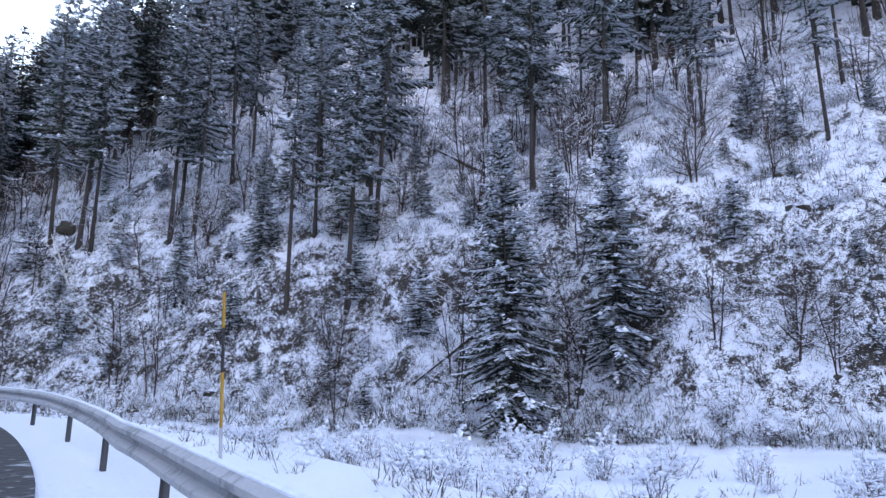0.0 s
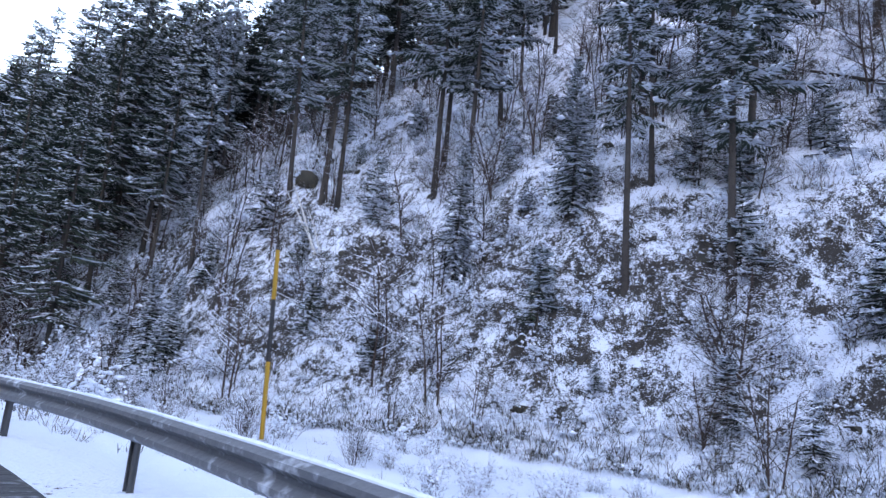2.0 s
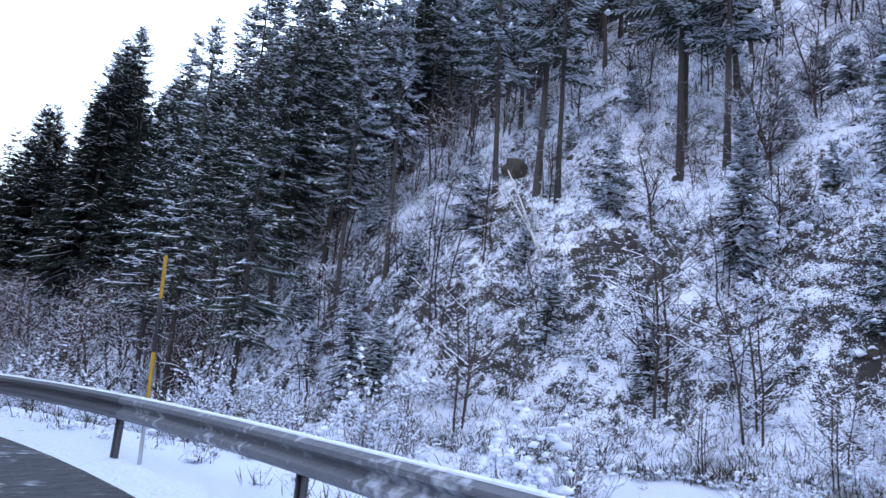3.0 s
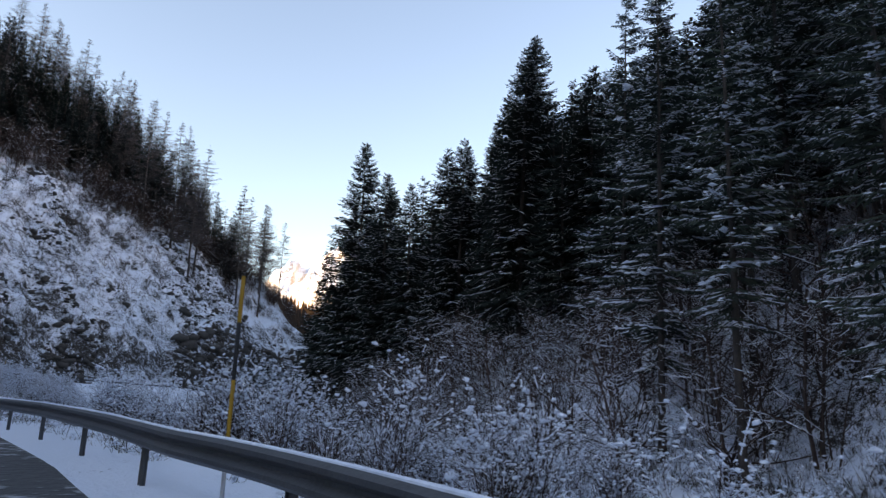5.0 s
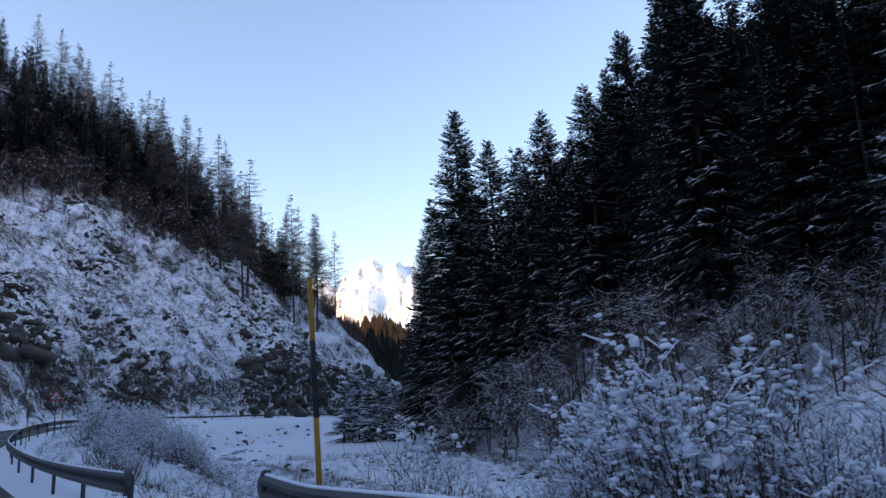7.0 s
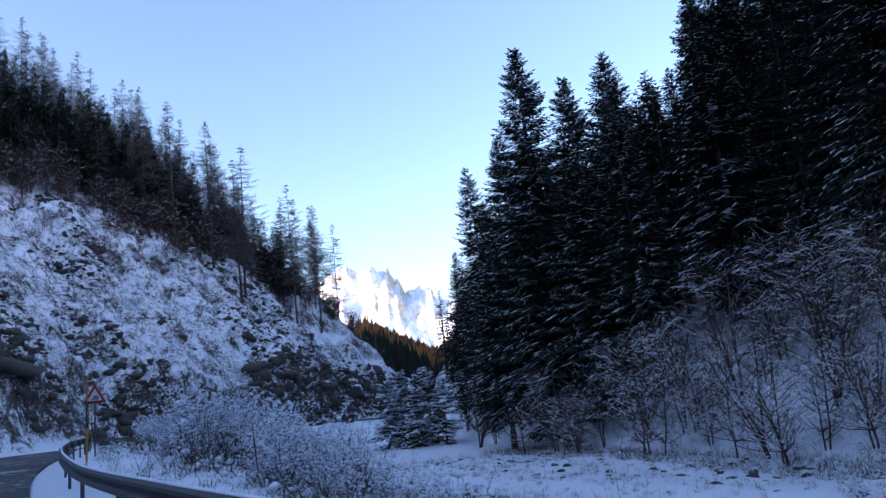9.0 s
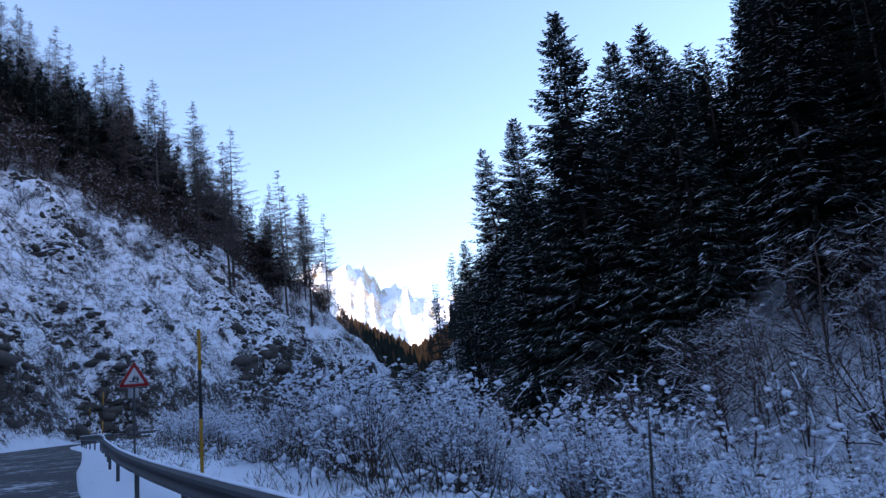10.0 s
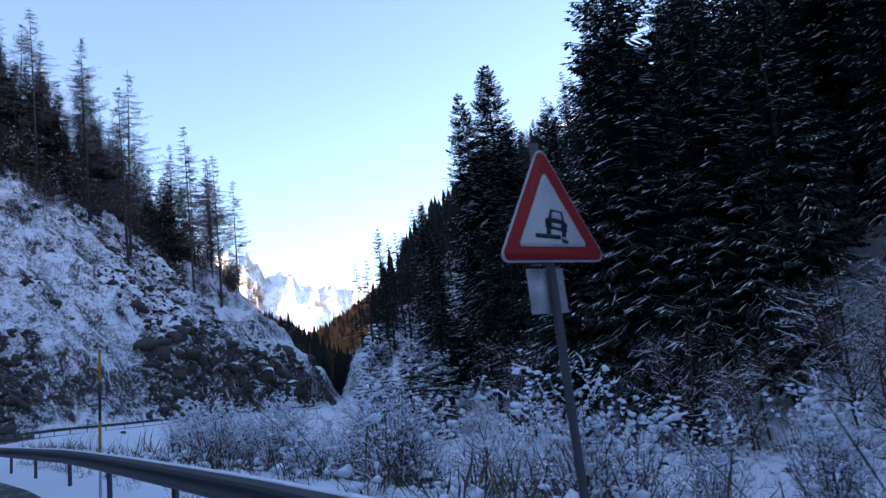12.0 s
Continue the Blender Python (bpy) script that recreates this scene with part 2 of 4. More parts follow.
def smooth_line(pts, step):
    """A Catmull-Rom line through the points, one point about every step."""
    out = []
    p = np.vstack([2 * pts[0] - pts[1], pts, 2 * pts[-1] - pts[-2]])
    for i in range(1, len(p) - 2):
        k = max(2, int(np.linalg.norm(p[i + 1] - p[i]) / step))
        t = (np.arange(k) / k)[:, None]
        a, b, c, d = p[i - 1], p[i], p[i + 1], p[i + 2]
        out.append(0.5 * (2 * b + (c - a) * t + (2 * a - 5 * b + 4 * c - d) * t ** 2 + (3 * b - a - 3 * c + d) * t ** 3))
    return np.vstack(out + [pts[-1:]])


LINE = smooth_line(LANE, 1.0)
LINE_D = np.gradient(LINE[:, :2], axis=0)
LINE_D /= np.linalg.norm(LINE_D, axis=1)[:, None]
LINE_S = np.r_[0, np.cumsum(np.linalg.norm(np.diff(LINE[:, :2], axis=0), axis=1))]
LINE_S -= LINE_S[np.argmin(np.hypot(LINE[:, 0] - 2.5, LINE[:, 1] + 50.1))]


def beside(s, lateral):
    """The place beside the lane at s metres along it: x, y, road height, heading."""
    x, y, z = (np.interp(s, LINE_S, LINE[:, i]) for i in range(3))
    dx, dy = (np.interp(s, LINE_S, LINE_D[:, i]) for i in range(2))
    k = np.hypot(dx, dy)
    return x + lateral * dy / k, y - lateral * dx / k, z, np.arctan2(dy, dx)


def rail_side(s):
    """How far beside the lane's line the guardrail runs."""
    return np.interp(s, [-30, 3, 8, 13, 20, 28, 37, 40, 48, 56.5, 60, 66, 75.3, 77.3, 80.8, 99, 104, 115, 122, 126, 137, 150, 290],
                     [1.1, 1.1, 1.0, 1.4, 2.0, 2.45, 2.6, 2.65, 2.4, 2.1, 2.4, 2.7, 2.65, 3.1, 2.4, 2.42, 2.3, 2.3, 2.45, 2.6, 2.78, 2.4, 2.4])


def off_line(x, y, line):
    """Signed distance from a line (to its right positive) and the nearest index along it."""
    best, side, where = np.full(x.shape, 1e9), np.zeros(x.shape), np.zeros(x.shape)
    for i in range(len(line) - 1):
        ax, ay = line[i, 0], line[i, 1]
        dx, dy = line[i + 1, 0] - ax, line[i + 1, 1] - ay
        t = np.clip(((x - ax) * dx + (y - ay) * dy) / (dx * dx + dy * dy), 0, 1)
        ex, ey = x - ax - t * dx, y - ay - t * dy
        d = np.hypot(ex, ey)
        near = d < best
        best = np.where(near, d, best)
        side = np.where(near, np.sign(ex * dy - ey * dx), side)
        where = np.where(near, i + t, where)
    return best * side, where


def hash2(i, j, seed):
    h = np.sin(i * 127.1 + j * 311.7 + seed * 74.7) * 43758.5453
    return h - np.floor(h)


def value_noise(x, y, seed):
    i, j = np.floor(x), np.floor(y)
    u, v = x - i, y - j
    u, v = u * u * (3 - 2 * u), v * v * (3 - 2 * v)
    return (hash2(i, j, seed) * (1 - u) + hash2(i + 1, j, seed) * u) * (1 - v) + (hash2(i, j + 1, seed) * (1 - u) + hash2(i + 1, j + 1, seed) * u) * v


def fbm(x, y, size, octaves, seed):
    total, amp = 0, 1.0
    for o in range(octaves):
        total = total + amp * (value_noise(x / size, y / size, seed + o) - 0.5)
        size, amp = size / 2.1, amp * 0.5
    return total


def step(a, b, t):
    t = np.clip((t - a) / (b - a), 0, 1)
    return t * t * (3 - 2 * t)


RIDGE_END = 98.0
STREAM = np.array([(8, 22), (1, 44), (-6, 60), (-16, 76), (-31, 99), (-43, 119), (-48.5, 141), (-42, 165), (-33, 200), (-32, 260)], float)
STREAM_C = smooth_line(STREAM, 5.0)
LINE_COARSE = smooth_line(LANE, 4.0)
RIGHT_C, LEFT_C = smooth_line(FOOT_R.astype(float), 8.0), smooth_line(FOOT_L.astype(float), 8.0)


def height(x, y):
    """The ground's height."""
    x, y = np.asarray(x, float), np.asarray(y, float)
    dr, _ = off_line(x, y, RIGHT_C)
    dl, _ = off_line(x, y, LEFT_C)
    dl = -dl
    lat, w = off_line(x, y, LINE_COARSE)
    zroad = np.interp(w, np.arange(len(LINE_COARSE)), LINE_COARSE[:, 2])
    floor = np.interp(y, [-140, -60, -20, 8, 30, 60, 110, 200, 330, 600, 1200], [-3, -1.8, -1.6, -1.0, -2.6, -4.8, -4.6, -3.6, 4, 20, 45])
    floor = floor + 0.5 * fbm(x, y, 9.0, 3, 3) + 0.25 * fbm(x, y, 1.6, 3, 5)
    ds = np.abs(off_line(x, y, STREAM_C)[0])
    floor = floor - (0.75 + 0.5 * fbm(x, y, 6.0, 2, 29)) * step(3.4, 1.2, ds + 1.6 * fbm(x, y, 4.0, 2, 27))
    # the wooded slope beyond the stream
    r = np.maximum(dr, 0)
    steep = np.interp(y, [-40, 12, 40, 80], [1.55, 1.5, 0.95, 0.8])
    upper = np.interp(y, [-40, 12, 40], [1.12, 1.05, 0.86])
    bank = np.interp(r, [0, 1.5, 3, 5.3, 7.5, 9], [0, 0.8, 2.2, 6.6, 11.3, 13.9]) * step(45, 25, y) + steep * np.minimum(r, 9) * step(25, 45, y)
    rise = bank + np.minimum(steep, 1.08) * np.clip(r - 9, 0, 26) + upper * np.maximum(r - 35, 0)
    rise = 420 * (1 - np.exp(-rise / 420)) * step(900, 420, y)
    rough = step(0.5, 6, r)
    rise = rise + rough * (2.4 * fbm(x, y, 11.0, 3, 11) + 1.35 * fbm(x, y, 3.0, 4, 17))
    z = floor + np.where(dr > -2.5, rise, 0)
    # the road's bench
    wide = np.interp(y, [-60, 0, 18, 26, 40, 48, 120], [9, 9, 12, 8, 8.5, 17, 15])
    bench = step(wide + 2.0 * fbm(x, y, 7.0, 2, 21), 3.2 + 0.12 * wide, lat)
    z = np.where(lat > 0, z * (1 - bench) + (zroad - 0.04) * bench, zroad - 0.04)
    # the rocky spur on the other side
    n_flat = -(x + 67) * 0.886 + (y - 158) * 0.464
    s_flat = (x + 67) * 0.464 + (y - 158) * 0.886
    d = np.maximum(dl, 0)
    cut = 7.5 * step(-0.5, 6.5, dl + 3.6 * fbm(x, y, 8.0, 4, 33)) * step(60, 130, y) + 5 * step(0, 4, dl) * step(130, 60, y)
    spur = cut + np.interp(y, [60, 130], [1.3, 1.34]) * np.maximum(d - np.interp(y, [60, 130], [4.0, 1.5]), 0)
    spur = 260 * (1 - np.exp(-spur / 260)) + step(1, 8, d) * (4.5 * fbm(x, y, 14.0, 3, 41) + 4.4 * fbm(x, y, 5.5, 4, 47))
    spur = spur - 0.95 * np.maximum(s_flat - (RIDGE_END - 0.77 * np.maximum(n_flat, 0)), 0)
    z = np.where(dl > 0, np.maximum(zroad + spur, np.minimum(floor, zroad)), z)
    # a second wooded spur farther up the valley
    back = 70 - 0.62 * np.hypot(np.maximum(x + 120, 0) * 1.0, (y - 360) * 0.9)
    z = np.maximum(z, np.where(y > 265, back + 4 * fbm(x, y, 30.0, 3, 51), -99))
    third = 72 - 0.6 * np.hypot(np.maximum(x + 75, 0), (y - 640) * 0.6)
    z = np.maximum(z, np.where(y > 500, third + 6 * fbm(x, y, 40.0, 3, 53), -99))
    # the wooded shoulder that closes the valley on the other side
    shoulder = np.minimum(38 + 0.62 * (x + 11), 200) - 0.45 * np.maximum(np.abs(y - 655) - 40, 0)
    z = np.maximum(z, np.where((y > 430) & (y < 1000) & (x > -90), shoulder + 5 * fbm(x, y, 60.0, 2, 57), -99))
    # an added massif, hidden behind the spur, that keeps the sun from the valley
    z = np.maximum(z, 290 - 0.9 * np.hypot(x + 390, (y - 300) * 0.8))
    return z


def spread_axis(lo, hi, fine, far_lo, far_hi, growth=1.12):
    mid = np.arange(lo, hi + 1e-6, fine)
    up, d = [hi], fine
    while up[-1] < far_hi:
        d *= growth
        up.append(up[-1] + d)
    down, d = [lo], fine
    while down[-1] > far_lo:
        d *= growth
        down.append(down[-1] - d)
    return np.r_[down[:0:-1], mid, up[1:]]


def build_ground():
    xs, ys = spread_axis(-100, 58, 0.58, -4600, 4600), spread_axis(-52, 232, 0.68, -4600, 4600)
    x, y = np.meshgrid(xs, ys, indexing="ij")
    z = height(x, y)
    nx, ny = x.shape
    i, j = np.meshgrid(np.arange(nx - 1), np.arange(ny - 1), indexing="ij")
    a = (i * ny + j).ravel()
    me = mesh_of("ground", np.stack([x.ravel(), y.ravel(), z.ravel()], 1), np.stack([a, a + ny, a + ny + 1, a + 1], 1))
    me.materials.append(GROUND)
    me.polygons.foreach_set("use_smooth", np.ones(len(me.polygons), bool))
    tagged(new("ground", me), "snow-covered valley floor and steep stony slopes", "ground", kind="structure")
    return xs, ys, z


GRID_X, GRID_Y, GRID_Z = build_ground()


def lie(x, y):
    """The height of the ground's sheet."""
    x, y = np.asarray(x, float), np.asarray(y, float)
    i = np.clip(np.searchsorted(GRID_X, x) - 1, 0, len(GRID_X) - 2)
    j = np.clip(np.searchsorted(GRID_Y, y) - 1, 0, len(GRID_Y) - 2)
    u, v = (x - GRID_X[i]) / (GRID_X[i + 1] - GRID_X[i]), (y - GRID_Y[j]) / (GRID_Y[j + 1] - GRID_Y[j])
    return (GRID_Z[i, j] * (1 - u) + GRID_Z[i + 1, j] * u) * (1 - v) + (GRID_Z[i, j + 1] * (1 - u) + GRID_Z[i + 1, j + 1] * u) * v


def ground_at(x, y):
    return float(lie(x, y))


def strip(name, s0, s1, left, right, lift, mat, label, cat, thick=0.25):
    s = np.arange(s0, s1, 1.0)
    g = Geo()
    ring = []
    for lat, dz in ((left, -thick), (left, 0), (right, 0), (right, -thick)):
        x, y, z, _ = beside(s, lat + (0 if lat == left and left < 0 else rail_side(s)))
        ring.append(np.stack([x, y, z + lift + dz], 1))
    for a, b in ((0, 1), (1, 2), (2, 3)):
        g.quads(ring[a][:-1], ring[a][1:], ring[b][1:], ring[b][:-1])
    return tagged(new(name, g.mesh(name, mat)), label, cat, kind="structure")


def build_stream():
    fl = np.interp(STREAM_C[:, 1], [-140, -60, -20, 8, 30, 60, 110, 200, 330], [-3, -1.8, -1.6, -1.0, -2.6, -4.8, -4.6, -3.6, 4]) - 0.8
    d = np.gradient(STREAM_C, axis=0)
    d /= np.linalg.norm(d, axis=1)[:, None]
    side = np.stack([d[:, 1], -d[:, 0]], 1) * 2.7
    a, b = np.c_[STREAM_C - side, fl], np.c_[STREAM_C + side, fl]
    g = Geo()
    g.quads(a[:-1], b[:-1], b[1:], a[1:])
    tagged(new("water", g.mesh("water", WATER)), "narrow dark stream between snowy banks", "stream", kind="structure")


build_stream()
strip("road", -60, 320, -4.4, -0.7, 0.02, ASPHALT, "wet grey asphalt road with patches of packed snow", "road")


# ---------------------------------------------------------------- distant mountain
def build_mountain():
    xs, ys = np.linspace(-900, 900, 360), np.linspace(2300, 3600, 170)
    x, y = np.meshgrid(xs, ys, indexing="ij")
    crest = np.interp(xs, [-900, -560, -420, -330, -270, -235, -225, -190, -150, -120, -60, 20, 60, 140, 260, 420, 900],
                      [300, 520, 585, 605, 610, 620, 612, 600, 560, 515, 485, 455, 450, 430, 445, 390, 260])
    crest = crest + 26 * fbm(xs, xs * 0, 70.0, 2, 81) + 30 * np.round(3 * fbm(xs, xs * 0, 24.0, 2, 85)) / 3
    v = step(2300, 2950, ys)[None] * step(3600, 2980, ys)[None]
    z = crest[:, None] * v ** 0.8
    ridged = 1 - 2 * np.abs(fbm(x, y, 260.0, 5, 71))
    z = z + (90 * (ridged - 0.75) + 105 * fbm(x, y, 70.0, 5, 77)) * v ** 0.5 * (1 - 0.45 * v) - 20
    nx, ny = x.shape
    i, j = np.meshgrid(np.arange(nx - 1), np.arange(ny - 1), indexing="ij")
    a = (i * ny + j).ravel()
    me = mesh_of("mountain", np.stack([x.ravel(), y.ravel(), z.ravel()], 1), np.stack([a, a + ny, a + ny + 1, a + 1], 1))
    me.materials.append(PEAK)
    tagged(new("mountain", me), "distant sunlit rocky mountain wall under fresh snow", "mountain", kind="structure")


build_mountain()


# ---------------------------------------------------------------- trees
def spruce(name, seed, h, base, rmax, snow, lod, needles=NEEDLES, trunk_r=None, droop=0.42, label="", taper=0.72, gaps=0.07, even=0.6, clumps=0.0, fleck=1.0, dense=1.0, fine=1.0):
    """A conifer: trunk, crown of drooping boughs and the snow that lies on them."""
    rng = np.random.default_rng(seed)
    root = new(name)
    trunk, crown, load = Geo(), Geo(), Geo()
    r0 = trunk_r or h * 0.0115
    zz = np.linspace(-0.6, h, 9)
    bend = np.cumsum(rng.normal(0, 0.012 * h / 9, (9, 2)), axis=0) * 0.7
    trunk.tube(np.c_[bend, zz], r0 * np.clip(1.02 - zz / h, 0.02, 1) ** 0.8 * np.where(zz < 0.1, 1.35, 1), 7)
    z = base * h
    while z < h - 0.15:
        u = (z - base * h) / (h * (1 - base))
        reach = rmax * (1 - u) ** taper * min(1.0, 0.55 + 3.5 * u)
        cx, cy = np.interp(z, zz, bend[:, 0]), np.interp(z, zz, bend[:, 1])
        for _ in range(int(rng.integers(4, 7))):
            if rng.random() < gaps:
                continue
            a = rng.uniform(0, 2 * np.pi)
            length = reach * rng.uniform(even, 1.82 - even) + 0.22
            k = max(3, int(lod * (3 + length * 2.1) / fine))
            t = np.linspace(0.16, 1.0, k) + rng.uniform(-0.03, 0.03, k)
            fall = droop * rng.uniform(0.6, 1.3) * (1 - 1.35 * u)
            out = t * length
            zc = z + rng.uniform(-0.2, 0.2) - fall * length * t ** 1.2 + 0.16 * length * t ** 3
            ca, sa = np.cos(a), np.sin(a)
            c = np.stack([cx + ca * out, cy + sa * out, zc], 1)
            fwd, side = np.array([ca, sa, -fall * 0.6]), np.array([-sa, ca, 0])
            w = min((0.05 + 0.03 * h / 20 + 0.03 * length / max(lod, 0.4)) * fine, 0.15 if lod > 0.7 else 0.4)
            for sgn in (-1, 1):
                ln = ((0.10 + 0.40 * length * (1.08 - t) ** 0.75) * rng.uniform(0.6, 1.25, k) + 0.1) * (0.4 + 0.6 * fine)
                d = fwd * rng.uniform(0.45, 0.9, (k, 1)) + sgn * side * rng.uniform(0.55, 1.0, (k, 1)) + np.c_[np.zeros((k, 2)), rng.uniform(-0.55, -0.12, k)]
                mid, tip = c + d * ln[:, None] * 0.5, c + d * ln[:, None]
                ww = (w * rng.uniform(0.7, 1.3, k))[:, None] * fwd
                crown.quads(c - ww * 0.3, mid - ww, tip, mid + ww)
                pick = rng.random(k) < snow * (0.55 + 0.9 * (t > 0.4))
                if pick.any():
                    up = np.array([0, 0, 0.03 + 0.001 * h])
                    grow = fleck * rng.uniform(0.4, 1.5, (pick.sum(), 1)) * min(w * 1.15, 0.13 if clumps else 0.085)
                    level = d[pick] * [1, 1, 0.35 if clumps else 0.8] * ln[pick, None]
                    across = np.cross(level / (np.linalg.norm(level, axis=1)[:, None] + 1e-9), [0, 0, 1.0])
                    m2, t2 = c[pick] + level * 0.42, c[pick] + level * 0.9
                    load.quads(c[pick] - level * 0.15 + up * 0.6, m2 - across * grow + up * 0.5, t2 + up * 0.4, m2 + across * grow + up * 1.6)
            if clumps and rng.random() < clumps:
                pick = rng.integers(k // 3, k, int(rng.integers(3, 8)))
                q = len(pick)
                load.blobs(c[pick] + rng.normal(0, 0.1, (q, 3)) + [0, 0, 0.04], (0.045 + 0.022 * length) * rng.lognormal(0, 0.35, (q, 1)) * rng.uniform(0.6, 1.5, (q, 3)) * np.array([[1.1, 1.1, 0.6]]), rng)
            e = c[-1:]
            crown.quads(e - side * w * 0.6, e + fwd * w * 1.2 - side * w, e + fwd * (0.2 + 0.1 * length), e + side * w)
            crown.quads(np.array([[cx, cy, z + 0.04]]), np.array([[cx, cy, z - 0.05]]), e - [[0, 0, 0.03]], e + [[0, 0, 0.02]])
        z += (0.26 + 0.006 * h) * rng.uniform(0.75, 1.25) / (0.25 + 0.75 * lod) / dense
    part("trunk", trunk, BARK, root)
    part("crown", crown, needles, root)
    if load.n:
        tagged(part("snow_load", load, SNOW, root, "fresh snow lying on the boughs"), kind="stuff")
    return tagged(root, label, "tree")


def larch(name, seed, h, label):
    """A bare larch: thin trunk and fine level branches with hanging twigs."""
    rng = np.random.default_rng(seed)
    root = new(name)
    trunk, crown = Geo(), Geo()
    zz = np.linspace(-0.6, h, 8)
    bend = np.cumsum(rng.normal(0, 0.01 * h / 8, (8, 2)), axis=0)
    trunk.tube(np.c_[bend, zz], 0.0078 * h * np.clip(1.02 - zz / h, 0.05, 1) ** 0.8, 6)
    z = h * rng.uniform(0.22, 0.34)
    z0 = z
    while z < h - 0.3:
        u = (z - z0) / (h - z0)
        cx, cy = np.interp(z, zz, bend[:, 0]), np.interp(z, zz, bend[:, 1])
        for _ in range(int(rng.integers(3, 7))):
            a, length = rng.uniform(0, 2 * np.pi), (0.185 * h * (1 - u) ** 0.85 * (0.6 + 0.8 * min(u * 3, 0.5)) + 0.3) * rng.uniform(0.55, 1.25)
            k = max(3, int(2 + length * 1.9))
            t = np.linspace(0.2, 1, k)
            c = np.stack([cx + np.cos(a) * t * length, cy + np.sin(a) * t * length, z + length * (-0.14 * t + 0.24 * t ** 2.2) * rng.uniform(0.4, 1.4)], 1)
            line = np.vstack([[cx, cy, z], c])
            wd = np.array([0, 0, 0.04])[None] * np.linspace(1.1, 0.45, k + 1)[:, None]
            crown.quads(line[:-1] - wd[:-1], line[1:] - wd[1:], line[1:] + wd[1:], line[:-1] + wd[:-1])
            for sgn in (-1, 0, 1):
                ln = (0.2 + 0.26 * length * (1.15 - t)) * rng.uniform(0.5, 1.3, k)
                d = np.stack([np.cos(a) * 0.5 - sgn * np.sin(a) * 0.9 + 0 * t, np.sin(a) * 0.5 + sgn * np.cos(a) * 0.9 + 0 * t, rng.uniform(-0.6, 0.25, k) - (sgn == 0) * 0.6], 1)
                q = np.array([0.031 * np.cos(a), 0.031 * np.sin(a), 0.029])
                crown.quads(c - q, c + d * ln[:, None] * 0.6 - q * 0.8, c + d * ln[:, None], c + d * ln[:, None] * 0.6 + q * 0.8)
        z += 0.72 * rng.uniform(0.6, 1.4)
    part("trunk", trunk, BARK, root)
    part("crown", crown, LARCH, root)
    return tagged(root, label, "tree")


def branching(rng, root_at, lean, length, r, levels, forks, segs, spread):
    """Segments (p0, p1, r0, r1, level) of a bare branching plant."""
    out, todo = [], [(np.array(root_at, float), np.array(lean, float), length, r, 0)]
    while todo:
        p, d, ln, rad, lev = todo.pop()
        k = segs[lev]
        kids = []
        for i in range(k):
            d = d + rng.normal(0, 0.06 if lev == 0 else 0.13, 3) + np.array([0, 0, 0.05])
            d /= np.linalg.norm(d)
            q = p + d * ln / k
            r1 = rad * (1 - 0.55 / k)
            out.append((p, q, rad, r1, lev))
            if lev < levels and i >= (1 if lev == 0 else 0):
                for _ in range(forks[lev] if rng.random() < 0.85 else 0):
                    turn = rng.normal(0, 1, 3)
                    turn -= d * (turn @ d)
                    turn /= np.linalg.norm(turn) + 1e-9
                    kids.append((q, d * 0.75 + turn * spread, ln * rng.uniform(0.3, 0.55) * (1 - 0.35 * i / k), r1 * 0.55, lev + 1))
            p, rad = q, r1
        todo += kids
    return out


def wood_of(geo, segs_list, thin=0.012):
    """Prisms of three sides for the segments."""
    p0, p1 = (np.array([s[i] for s in segs_list]) for i in (0, 1))
    r0, r1 = (np.maximum(np.array([s[i] for s in segs_list]), thin * 0.5)[:, None] for i in (2, 3))
    d = p1 - p0
    d /= np.linalg.norm(d, axis=1)[:, None] + 1e-9
    s = np.cross(d, [0.31, 0.22, 0.92])
    s /= np.linalg.norm(s, axis=1)[:, None] + 1e-9
    t = np.cross(d, s)
    ring = [(np.cos(a) * s + np.sin(a) * t) for a in (0.5, 2.6, 4.7)]
    for i in range(3):
        a, b = ring[i], ring[(i + 1) % 3]
        geo.quads(p0 + a * r0, p0 + b * r0, p1 + b * r1, p1 + a * r1)


